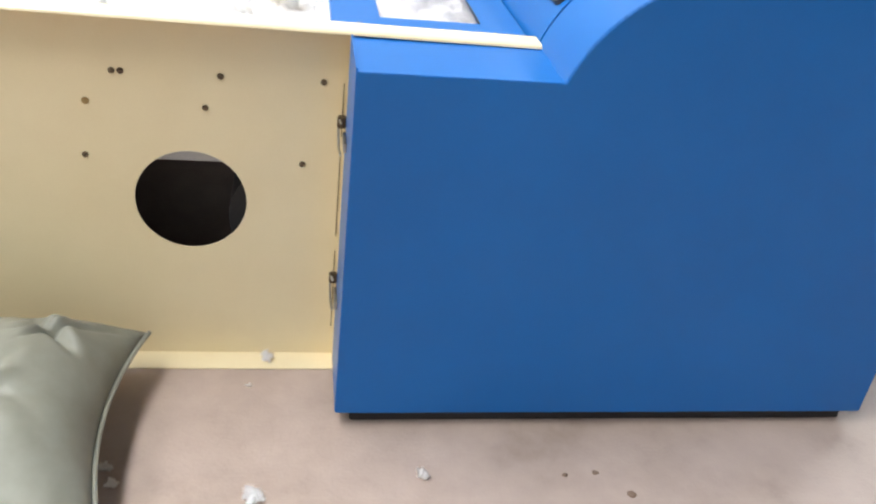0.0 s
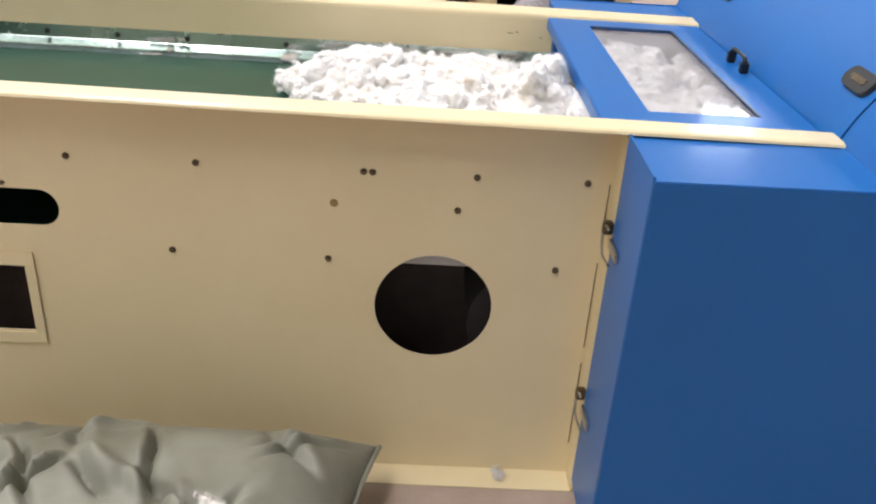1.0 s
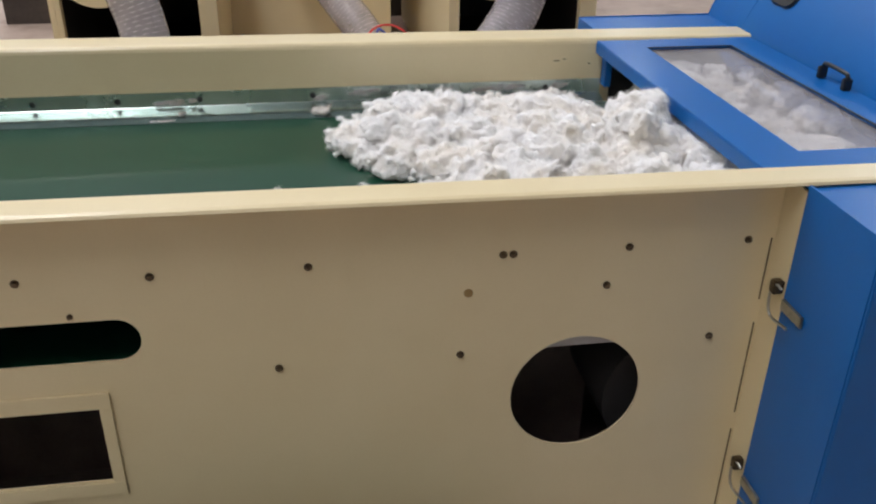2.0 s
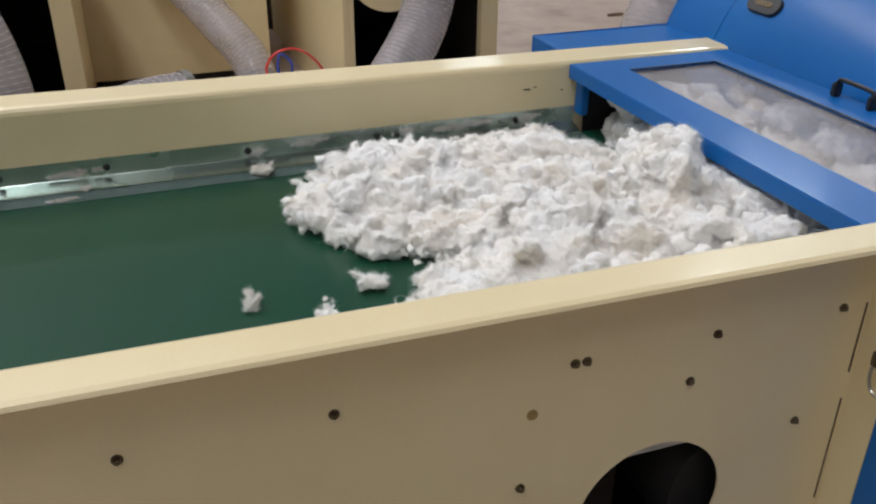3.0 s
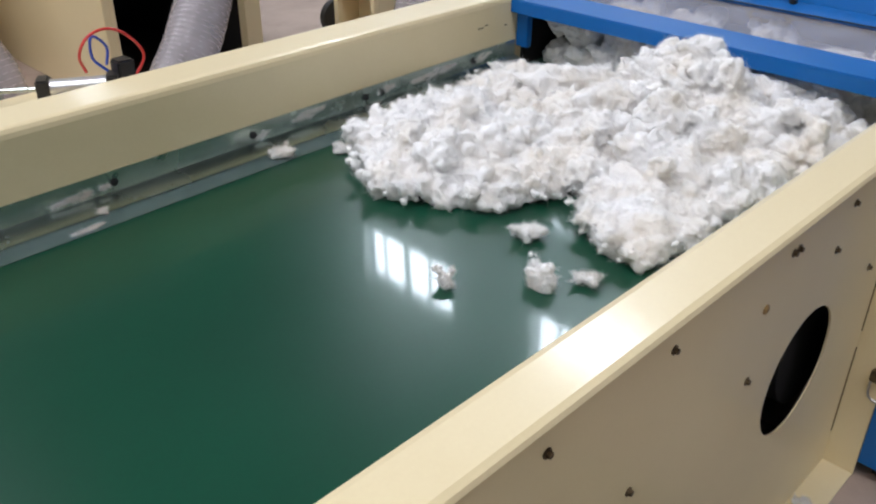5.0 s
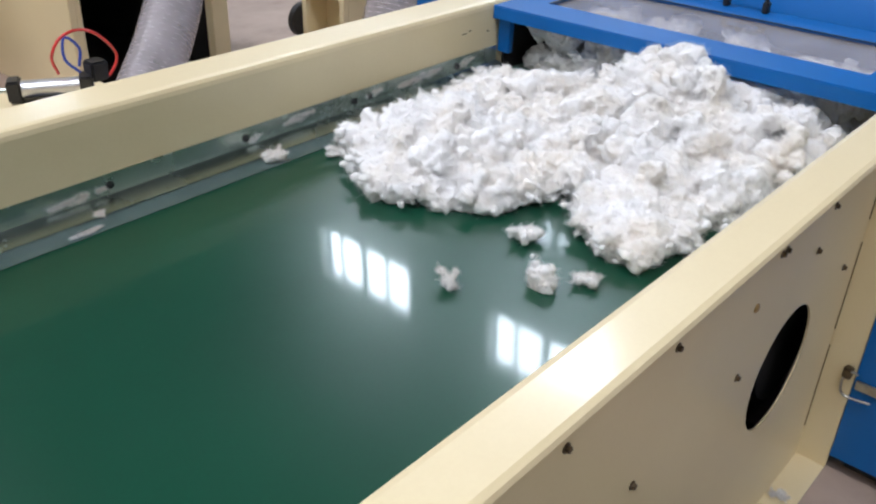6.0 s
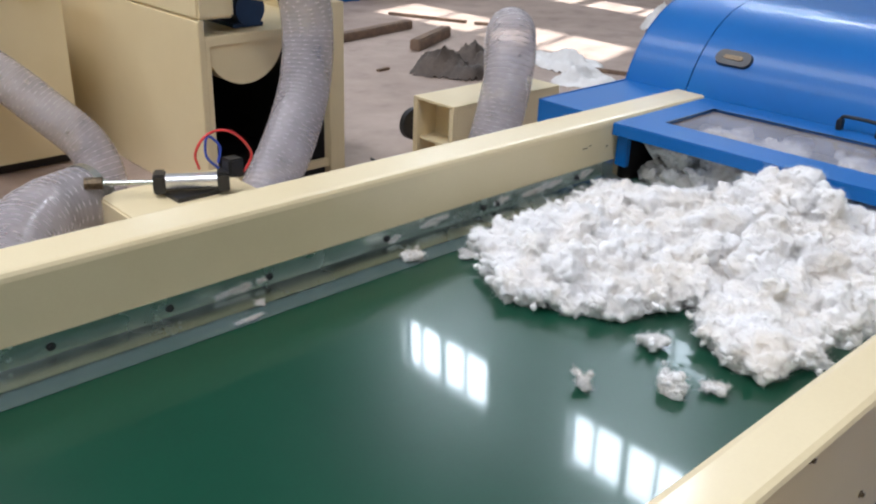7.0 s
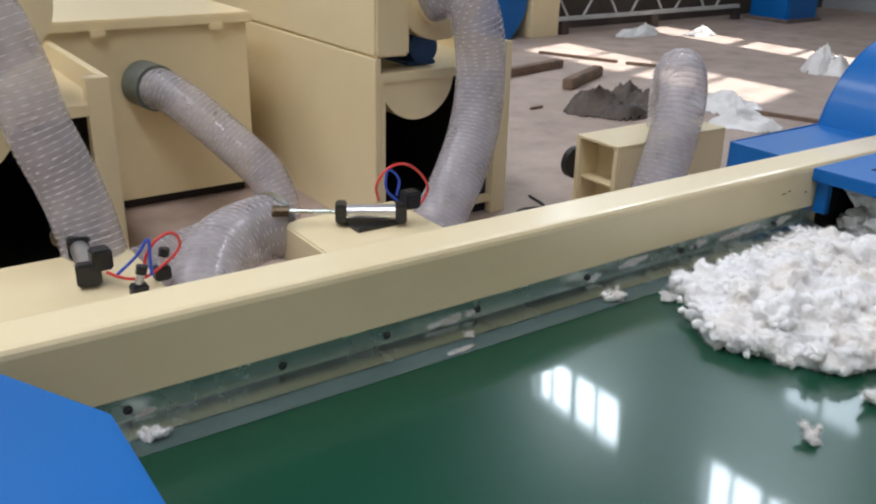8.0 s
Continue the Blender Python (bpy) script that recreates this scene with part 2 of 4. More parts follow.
def prism(points, axis, lo, hi, bevel=0.0, holes=()):
    """A flat outline, with holes, drawn out along an axis. Outline in (x, y), (x, z) or (y, z), the two other axes in that order."""
    bm = bmesh.new()

    def place(a, b, c):
        return {"x": (c, a, b), "y": (a, c, b), "z": (a, b, c)}[axis]

    edges = []
    for loop in (points, *holes):
        vs = [bm.verts.new(place(a, b, lo)) for a, b in loop]
        edges += [bm.edges.new((vs[i], vs[(i + 1) % len(vs)])) for i in range(len(vs))]
    if holes:
        bmesh.ops.triangle_fill(bm, edges=edges, use_beauty=True)
    else:
        bm.faces.new([v for v in bm.verts])
    out = bmesh.ops.extrude_face_region(bm, geom=list(bm.faces))
    move = Vector(place(0, 0, hi - lo))
    bmesh.ops.translate(bm, verts=[g for g in out["geom"] if isinstance(g, bmesh.types.BMVert)], vec=move)
    return bevelled(bm, bevel)


def strip(profile, x0, x1, thick=0.003, axis="x"):
    """A folded sheet: an open profile given thickness and drawn out along an axis."""
    pts = [Vector(p) for p in profile]
    back = []
    for i, p in enumerate(pts):
        a = pts[max(i - 1, 0)]
        b = pts[min(i + 1, len(pts) - 1)]
        d = (b - a).normalized()
        back.append(p + Vector((-d.y, d.x)) * thick)
    return prism([tuple(p) for p in pts] + [tuple(p) for p in reversed(back)], axis, x0, x1)


def rod(a, b, r, sides=12, r2=None, bm=None):
    bm = bm or bmesh.new()
    a, b = Vector(a), Vector(b)
    m = Matrix.Translation((a + b) / 2) @ (b - a).to_track_quat("Z", "Y").to_matrix().to_4x4()
    bmesh.ops.create_cone(bm, cap_ends=True, segments=sides, radius1=r, radius2=r if r2 is None else r2, depth=(b - a).length, matrix=m)
    return bm


def path_points(ctrl, step=0.02):
    """Catmull-Rom path through control points."""
    pts = [Vector(c) for c in ctrl]
    pts = [2 * pts[0] - pts[1]] + pts + [2 * pts[-1] - pts[-2]]
    out = []
    for i in range(1, len(pts) - 2):
        p0, p1, p2, p3 = pts[i - 1:i + 3]
        n = max(2, int((p2 - p1).length / step))
        for k in range(n):
            t = k / n
            out.append(0.5 * (2 * p1 + (p2 - p0) * t + (2 * p0 - 5 * p1 + 4 * p2 - p3) * t * t + (3 * p1 - p0 - 3 * p2 + p3) * t ** 3))
    out.append(pts[-2].copy())
    return out


def frames_along(pts):
    d0 = (pts[1] - pts[0]).normalized()
    side = d0.orthogonal().normalized()
    out = []
    for i, p in enumerate(pts):
        d = (pts[min(i + 1, len(pts) - 1)] - pts[max(i - 1, 0)]).normalized()
        side = (side - d * side.dot(d)).normalized()
        out.append((p, side.copy(), d.cross(side)))
    return out


def tube(ctrl, r, sides=20, step=0.02, ribs=0.0, pitch=0.02, bm=None, caps=True):
    bm = bm or bmesh.new()
    pts = path_points(ctrl, step)
    rings, run = [], 0.0
    for i, (p, s, u) in enumerate(frames_along(pts)):
        run += (p - pts[i - 1]).length if i else 0
        rr = r + ribs * math.cos(2 * math.pi * run / pitch)
        rings.append([bm.verts.new(p + (s * math.cos(a) + u * math.sin(a)) * rr) for a in (2 * math.pi * k / sides for k in range(sides))])
    for a, b in zip(rings, rings[1:]):
        for k in range(sides):
            bm.faces.new((a[k], a[(k + 1) % sides], b[(k + 1) % sides], b[k]))
    if caps:
        bm.faces.new(rings[0])
        bm.faces.new(rings[-1])
    return bm


def coil(ctrl, r, wire, pitch):
    """The stiffening wire that winds round a hose."""
    pts = path_points(ctrl, pitch / 14)
    fr = frames_along(pts)
    bm = bmesh.new()
    run, rings = 0.0, []
    for i, (p, s, u) in enumerate(fr):
        run += (p - pts[i - 1]).length if i else 0
        a = 2 * math.pi * run / pitch
        out = s * math.cos(a) + u * math.sin(a)
        d = s.cross(u)
        c = p + out * r
        rings.append([bm.verts.new(c + (out * math.cos(q) + d * math.sin(q)) * wire) for q in (0, 2.1, 4.2)])
    for a, b in zip(rings, rings[1:]):
        for k in range(3):
            bm.faces.new((a[k], a[(k + 1) % 3], b[(k + 1) % 3], b[k]))
    return bm


def settled(bm, slope=-0.009):
    """Lets a long edge sag a little towards the machine."""
    for v in bm.verts:
        v.co.z += slope * (min(v.co.x, 0.3) + 0.25)
    return bm


def hex_bolt(at, normal, r, mat, parent, depth=0.007):
    a = Vector(at)
    n = Vector(normal)
    bm = rod(a, a + n * 0.0018, r * 1.5, 16)
    rod(a + n * 0.0018, a + n * depth, r, 6, r * 0.94, bm=bm)
    return part("bolt", bm, mat, parent)


def arc(cx, cy, r, a0, a1, n):
    return [(cx + r * math.cos(radians(a0 + (a1 - a0) * i / n)), cy + r * math.sin(radians(a0 + (a1 - a0) * i / n))) for i in range(n + 1)]


# ---- hall ----
def sheet(name, bm, mat, label):
    return tagged(part(name, bm, mat, None, smooth=0), label, "structure", kind="structure")


sheet("floor", box(WALL_W - 0.3, WALL_X + 0.3, WALL_S - 0.3, WALL_N + 0.3, -0.2, 0.0, 0), CONCRETE, "worn brownish concrete workshop floor with dust and stains")
holes = [[(y0, z0), (y1, z0), (y1, z1), (y0, z1)] for y0, y1 in WINDOWS for z0, z1 in ((10.65, 12.4), (7.05, 8.4))]
sheet("wall_east", prism([(WALL_S, 0), (WALL_N, 0), (WALL_N, ROOF), (WALL_S, ROOF)], "x", WALL_X, WALL_X + 0.3, holes=holes), WALL, "grey painted hall wall with high windows")
sheet("wall_west", box(WALL_W - 0.3, WALL_W, WALL_S, WALL_N, 0, ROOF, 0), WALL, "grey painted hall wall")
sheet("wall_south", box(WALL_W - 0.3, WALL_X + 0.3, WALL_S - 0.3, WALL_S, 0, ROOF, 0), WALL, "grey painted hall wall")
NORTH = [(7.3, 8.9), (-6.6, -3.6)]
holes = [[(x0, 6.6), (x1, 6.6), (x1, 8.3), (x0, 8.3)] for x0, x1 in NORTH]
sheet("wall_north", prism([(WALL_W - 0.3, 0), (WALL_X + 0.3, 0), (WALL_X + 0.3, ROOF), (WALL_W - 0.3, ROOF)], "y", WALL_N, WALL_N + 0.3, holes=holes), WALL, "grey painted hall wall with high windows")
for i, (x0, x1) in enumerate(NORTH):
    w = thing("window_%d" % (5 + i), "high steel-framed hall window", "window", ((x0 + x1) / 2, WALL_N, 6.6), kind="structure")
    for xc in (x0, (x0 + x1) / 2 - 0.03, x1 - 0.06):
        part("mullion", box(xc, xc + 0.06, WALL_N + 0.05, WALL_N + 0.12, 6.6, 8.3, 0), FRAME, w)
sheet("ceiling", box(WALL_W - 0.3, WALL_X + 0.3, WALL_S - 0.3, WALL_N + 0.3, ROOF, ROOF + 0.2, 0), ROOFING, "dark grey sheet roof of the hall")
for i, (y0, y1) in enumerate(WINDOWS):
    for z0, z1 in ((10.65, 12.4), (7.05, 8.4)):
        w = thing("window_%d" % (2 * i + (z0 < 9) + 1), "high steel-framed hall window with four panes", "window", (WALL_X, (y0 + y1) / 2, z0), kind="structure")
        for z in (z0, z1 - 0.06):
            part("window_frame", box(WALL_X + 0.05, WALL_X + 0.13, y0, y1, z, z + 0.06, 0), FRAME, w)
        for k, wide in enumerate((0.06, 0.06, 0.17, 0.06, 0.06)):
            yc = y0 + (y1 - y0) * k / 4
            part("mullion", box(WALL_X + 0.05, WALL_X + 0.125, max(y0, yc - wide / 2), min(y1, yc + wide / 2), z0 + 0.06, z1 - 0.06, 0), FRAME, w)

# ---- feed conveyor ----
RIM_N, RIM_F, BELT_Z = 0.945, 0.932, 0.758
X0, X1 = -2.2, 0.525
conv = thing("feed_conveyor", "cream steel feed conveyor with a glossy green belt", "conveyor", (-0.8, 0.5, 0))


def slot_loop(xa, xb, za, zb, r):
    return (arc(xb - r, zb - r, r, 90, 0, 6) + arc(xb - r, za + r, r, 0, -90, 6) + arc(xa + r, za + r, r, -90, -180, 6) + arc(xa + r, zb - r, r, 180, 90, 6))


hole_round = [(x, z) for x, z in arc(0.155, 0.474, 0.134, 0, 360, 40)[:-1]]
hole_slot = slot_loop(-1.30, -0.663, 0.633, 0.719, 0.042)
hole_rect = [(-1.25, 0.359), (-1.25, 0.530), (-0.757, 0.530), (-0.757, 0.359)]
near = part("side_panel", prism([(X0, 0.003), (X1 - 0.003, 0.003), (X1 - 0.003, RIM_N - 0.006), (X0, RIM_N - 0.006)], "y", 0.0, 0.004, holes=[hole_round, hole_slot, hole_rect]), CREAM, conv, "cream painted sheet with a round opening", smooth=0)
rim = [(0.006, RIM_N - 0.045), (0.006, RIM_N - 0.010), (0.003, RIM_N - 0.003), (-0.004, RIM_N), (-0.062, RIM_N), (-0.067, RIM_N - 0.002), (-0.069, RIM_N - 0.006)]
part("rim", settled(strip(rim, X0, 0.955, -0.004)), CREAM, conv, smooth=12)
part("bottom_lip", prism([(-0.07, 0.001), (0.0, 0.001), (0.0, 0.005), (-0.068, 0.005), (-0.07, 0.004)], "x", X0, X1 - 0.004), CREAM, conv)
part("end_flange", box(X1 - 0.003, X1 + 0.002, -0.071, 0.004, 0.0, RIM_N - 0.019, 0.001), CREAM, conv)
for za, zb in ((0.80, 0.665), (0.61, 0.385), (0.34, 0.10)):
    part("seam_gap", box(X1 - 0.0115, X1 - 0.0095, -0.0022, 0.0, zb, za, 0), BOLT, conv)
for xa, xb, za, zb in ((-1.275, -0.735, 0.532, 0.567), (-1.275, -0.735, 0.326, 0.357), (-0.757, -0.735, 0.357, 0.532), (-1.275, -1.252, 0.357, 0.532)):
    part("opening_frame", box(xa, xb, -0.006, -0.0005, za, zb, 0.001), CREAM, conv)
for bx, bz in ((-0.851, 0.803), (-0.632, 0.8), (-0.362, 0.8), (-0.0095, 0.8), (0.0095, 0.8), (0.231, 0.8), (0.467, 0.8), (0.195, 0.721), (-0.427, 0.59), (-0.084, 0.588), (0.423, 0.586), (-0.775, 0.731), (-1.08, 0.8), (-1.33, 0.8)):
    hex_bolt((bx, 0, bz), (0, -1, 0), 0.005 if bz > 0.75 or bx > -0.7 else 0.0036, BOLT, conv)
hex_bolt((-0.072, 0, 0.724), (0, -1, 0), 0.0058, TAN, conv, 0.004)

# far side, folded rim and the wall that faces the belt
rim = [(0.998, 0.80), (0.998, RIM_F - 0.016), (1.0, RIM_F - 0.008), (1.005, RIM_F - 0.002), (1.014, RIM_F), (1.100, RIM_F), (1.108, RIM_F - 0.003), (1.111, RIM_F - 0.012), (1.111, RIM_F - 0.05)]
part("rim", settled(strip(rim, X0, 1.05, -0.004)), CREAM, conv, smooth=12)
part("far_side_panel", box(X0, 0.53, 0.998, 1.002, 0.0, 0.797, 0), CREAM, conv, smooth=0)
# folded steel strip bolted to the wall; a half-clear lip imitates its teal reflection
guard = [(0.9965, 0.815), (0.9950, 0.7765), (0.992, 0.7732), (0.952, 0.7625)]
part("belt_guard", strip(guard, -1.42, 0.50, -0.0018), GUARD, conv, "polished folded steel strip along the belt")
part("belt_skirt", strip([(0.9575, 0.7608), (0.9300, 0.7604), (0.9065, 0.7590)], -1.42, 0.50, -0.0012), LIP_SHEEN, conv, "lower lip of the steel strip, half-clear to imitate its teal reflection")
guard_n = [(0.0065, 0.815), (0.0080, 0.7765), (0.011, 0.7732), (0.051, 0.7625)]
part("belt_guard", strip(guard_n, -1.42, 0.50, 0.0018), GUARD, conv, "polished folded steel strip along the belt")
part("belt_skirt", strip([(0.0455, 0.7608), (0.0730, 0.7604), (0.0965, 0.7590)], -1.42, 0.50, 0.0012), LIP_SHEEN, conv, "lower lip of the steel strip, half-clear to imitate its teal reflection")
for bx in (-1.327, -1.056, -0.84, -0.626, -0.322, -0.018, 0.03, 0.34):
    hex_bolt((bx, 0.9935, 0.794), (0, -1, 0), 0.0052, BLACK, conv, 0.006)
for sx, sz, sl in ((0.36, 0.868, 0.018), (0.385, 0.872, 0.010), (0.46, 0.858, 0.008)):
    part("scuff", box(sx, sx + sl, 0.9965, 0.998, sz, sz + 0.0022, 0), BOLT, conv)
# endless belt round two rollers
loop = arc(-1.95, BELT_Z - 0.085, 0.085, 270, 90, 14) + arc(0.62, BELT_Z - 0.085, 0.085, 90, -90, 14)
inner = [(-1.95 + (x + 1.95) * 0.97 if x < -1.9 else (0.62 + (x - 0.62) * 0.97 if x > 0.6 else x), BELT_Z - 0.085 + (z - BELT_Z + 0.085) * 0.965) for x, z in loop]
bm = bmesh.new()
rows_v = [[bm.verts.new((x, y, z)) for x, z in loop] for y in (0.045, 0.958)] + [[bm.verts.new((x, y, z)) for x, z in inner] for y in (0.958, 0.045)]
for a, b in zip(rows_v, rows_v[1:] + rows_v[:1]):
    for k in range(len(loop)):
        bm.faces.new((a[k], a[(k + 1) % len(loop)], b[(k + 1) % len(loop)], b[k]))
part("belt", bm, BELT, conv, "glossy dark green conveyor belt")
for rx in (-1.95, 0.62):
    part("roller", rod((rx, 0.03, BELT_Z - 0.085), (rx, 0.97, BELT_Z - 0.085), 0.078, 28), ZINC, conv)
part("cross_beam", box(-0.25, 0.5, 0.02, 0.07, 0.572, 0.64, 0.004), GREY, conv)
# the dimness inside the frame is put into the drum's colour
part("inner_drum", rod((0.40, 0.06, 0.40), (0.40, 0.94, 0.40), 0.16, 36), SHADE_BLACK, conv, "drum inside the frame, coloured near-black as in shade")
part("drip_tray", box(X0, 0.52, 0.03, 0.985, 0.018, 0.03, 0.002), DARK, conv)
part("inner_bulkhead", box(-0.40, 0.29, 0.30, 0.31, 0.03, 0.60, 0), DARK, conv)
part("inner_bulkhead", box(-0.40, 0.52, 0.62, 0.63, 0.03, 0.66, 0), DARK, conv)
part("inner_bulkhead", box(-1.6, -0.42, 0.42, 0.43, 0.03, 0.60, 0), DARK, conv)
# blue cover over the feeding end
cover = [(-2.4, 0.012), (-1.402, 0.012), (-1.402, 0.752), (-1.498, 0.93), (-1.6, 0.985), (-2.4, 0.985)]
part("end_cover", prism(cover, "z", 0.905, 0.95, 0.008), BLUE, conv, "blue painted cover over the feeding end")

# ---- opening machine ----
mach = thing("opening_machine", "blue steel fibre opening machine with a rounded hood", "machine", (1.3, 0.5, 0))
CX, CZ, CR = 1.30, 0.815, 0.366


def side_outline(top):
    up = arc(CX, CZ, CR, 180 - math.degrees(math.asin((top + 0.002 - CZ) / CR)), 90, 24)
    return [(0.52, 0.046), (1.966, 0.046), (1.966, CZ + CR)] + list(reversed([(0.52, top)] + up))


cov = part("side_cover", prism(side_outline(0.936), "y", -0.30, -0.292, 0.002), BLUE, mach, "blue side cover reaching almost to the floor")
part("cover_edge", box(0.5195, 0.5235, -0.2915, -0.073, 0.046, 0.941, 0.0), BLUE, cov)
part("cover_top", box(0.524, 0.972, -0.2915, 0.0, 0.930, 0.934, 0.0), BLUE, cov)
# near-black base: shade of the gap under the cover, put into the colour
part("cover_base", box(0.56, 1.93, -0.275, -0.10, 0.0, 0.10, 0.003), SHADE_BLACK, mach)
part("cover_back", box(1.962, 1.966, -0.2915, 1.2915, 0.046, CZ + CR - 0.001, 0), BLUE, mach)
cov = part("side_cover", prism(side_outline(0.9205), "y", 1.292, 1.30, 0.002), BLUE, mach, "blue side cover of the far side")
part("cover_edge", box(0.5195, 0.5235, 1.111, 1.2915, 0.046, 0.9145, 0.0), BLUE, cov)
part("cover_top", box(0.5195, 0.972, 1.004, 1.2915, 0.915, 0.919, 0.0), BLUE, cov)
part("rear_deck", box(1.3005, 1.9615, -0.2915, 1.2915, CZ + CR - 0.005, CZ + CR - 0.001, 0.0), BLUE, mach)
# far base, near-black for the shade below the cover as well
part("cover_base", box(0.56, 1.93, 1.12, 1.275, 0.0, 0.10, 0.003), SHADE_BLACK, mach)


def hood_shell(y0, y1, r, a0=165, a1=90, thick=0.004):
    out = arc(CX, CZ, r, a0, a1, 36)
    inn = list(reversed(arc(CX, CZ, r - thick, a0, a1, 36)))
    return prism(out + inn, "y", y0, y1)


part("hood_end", hood_shell(-0.2915, -0.043, CR), BLUE, mach)
part("hood_end", hood_shell(1.073, 1.2915, CR), BLUE, mach)
door = part("hood_door", hood_shell(-0.038, 1.068, CR + 0.002), BLUE, mach, "hinged round hood door")
part("seam_backing", hood_shell(-0.06, 1.09, CR - 0.006, 158, 90), BLACK, mach)
# recessed latches near both ends of the door
for ly in (0.045, 0.957):
    ang = math.atan2(1.037 - CZ, 1.011 - CX)
    c = Vector((CX + (CR + 0.002) * math.cos(ang), ly, CZ + (CR + 0.002) * math.sin(ang)))
    nrm = Vector((math.cos(ang), 0, math.sin(ang)))
    upw = Vector((math.sin(ang), 0, -math.cos(ang)))
    upw = -upw if upw.z < 0 else upw

    def oval(hw, hh, lift, deep, name, mat, parent, label=""):
        bm = bmesh.new()
        pts = arc(hw - hh, 0, hh, -90, 90, 8) + arc(-(hw - hh), 0, hh, 90, 270, 8)
        lo = [bm.verts.new(c + Vector((0, a, 0)) + upw * b + nrm * (lift - deep)) for a, b in pts]
        hi = [bm.verts.new(c + Vector((0, a * 0.94, 0)) + upw * b * 0.9 + nrm * lift) for a, b in pts]
        bm.faces.new(hi)
        bm.faces.new(lo)
        for k in range(len(pts)):
            bm.faces.new((lo[k], lo[(k + 1) % len(pts)], hi[(k + 1) % len(pts)], hi[k]))
        return part(name, bm, mat, parent, label)

    latch = oval(0.062, 0.027, 0.010, 0.014, "latch", BLACK, door, "black oval latch")
    oval(0.034, 0.008, 0.0118, 0.004, "latch_lever", BOLT, latch)

# flat lid with a clear window, lying between the two rims
lid_out = [(0.482, 0.010), (0.9395, 0.010), (0.9395, 0.996), (0.482, 0.996)]
lid_in = [(0.595, 0.098), (0.595, 0.902), (0.838, 0.902), (0.838, 0.098)]
def tilted(bm):
    for v in bm.verts:
        v.co.z -= 0.013 * v.co.y
    return bm


lid = part("lid", tilted(prism(lid_out, "z", 0.931, 0.936, holes=[lid_in])), BLUE, mach, "flat blue lid with a clear window", smooth=0)
part("lid_edge", tilted(box(0.480, 0.4835, 0.010, 0.996, 0.902, 0.9335, 0.001)), BLUE, lid)
pane = part("window_pane", tilted(box(0.585, 0.848, 0.088, 0.912, 0.9255, 0.9295, 0)), ACRYLIC, lid, "clear plastic pane")
pane.visible_shadow = False
for a in ((0.835, 0.8405, 0.098, 0.905), (0.595, 0.8405, 0.899, 0.9045)):
    part("gasket", tilted(box(a[0], a[1], a[2], a[3], 0.9362, 0.938, 0)), BLACK, lid)
part("lid_joint", tilted(box(0.940, 0.9445, 0.0, 1.0, 0.915, 0.9315, 0)), BLACK, mach)
handle = part("handle", tube([(0.915, 0.462, 0.930), (0.915, 0.463, 0.962), (0.915, 0.475, 0.968), (0.915, 0.515, 0.969), (0.915, 0.555, 0.968), (0.915, 0.567, 0.962), (0.915, 0.568, 0.930)], 0.0052, 10, 0.006), BLACK, lid, "black bow handle")
for hy in (0.462, 0.568):
    part("handle_foot", box(0.904, 0.926, hy - 0.008, hy + 0.008, 0.9295, 0.960, 0.003), BLACK, handle)
for rx, ry, rz in ((0.957, -0.055, 0.943), (1.052, 1.06, 0.929)):
    part("rim_stop", box(rx, rx + 0.035, ry - 0.012, ry + 0.012, rz - 0.012, rz, 0.002), BLACK, mach)
# throat below the lid, walls and back near-black so the colour holds its shade
part("throat_wall", box(0.53, 1.02, 0.992, 0.999, 0.60, 0.915, 0), SHADE_BLACK, mach)
part("throat_wall", box(0.53, 1.02, 0.004, 0.010, 0.60, 0.925, 0), SHADE_BLACK, mach)
part("throat_back", box(0.985, 0.99, 0.01, 0.992, 0.55, 0.915, 0), SHADE_BLACK, mach)
part("throat_post", box(0.500, 0.5195, 0.955, 0.992, 0.80, 0.917, 0.002), BLUE, mach)
part("feed_roller", rod((0.93, 0.02, 0.80), (0.93, 0.98, 0.80), 0.045, 20), ZINC, mach)
part("bed_plate", box(0.72, 0.98, 0.01, 0.99, 0.742, 0.75, 0), ZINC, mach)
# over-centre clips on the front edge of the side cover
for hz in (0.70, 0.267):
    clip = part("clip", box(0.512, 0.519, -0.150, -0.078, hz - 0.012, hz + 0.012, 0.002), ZINC, mach, "zinc over-centre clip")
    part("clip_loop", tube([(0.508, -0.078, hz + 0.03), (0.504, -0.060, hz + 0.034), (0.504, -0.050, hz), (0.506, -0.062, hz - 0.034), (0.508, -0.120, hz - 0.03)], 0.003, 8, 0.008), ZINC, clip)
    part("clip_hook", box(0.500, 0.5215, -0.066, -0.046, hz + 0.012, hz + 0.04, 0.003), BOLT, clip)

# ---- cotton on the belt ----
ICO = bmesh.new()
bmesh.ops.create_icosphere(ICO, subdivisions=3, radius=1.0)
ICO3_V = np.array([v.co[:] for v in ICO.verts])
ICO3_F = np.array([[v.index for v in f.verts] for f in ICO.faces])
ICO.free()

ICO = bmesh.new()
bmesh.ops.create_icosphere(ICO, subdivisions=2, radius=1.0)
ICO1_V = np.array([v.co[:] for v in ICO.verts])
ICO1_F = np.array([[v.index for v in f.verts] for f in ICO.faces])
ICO.free()


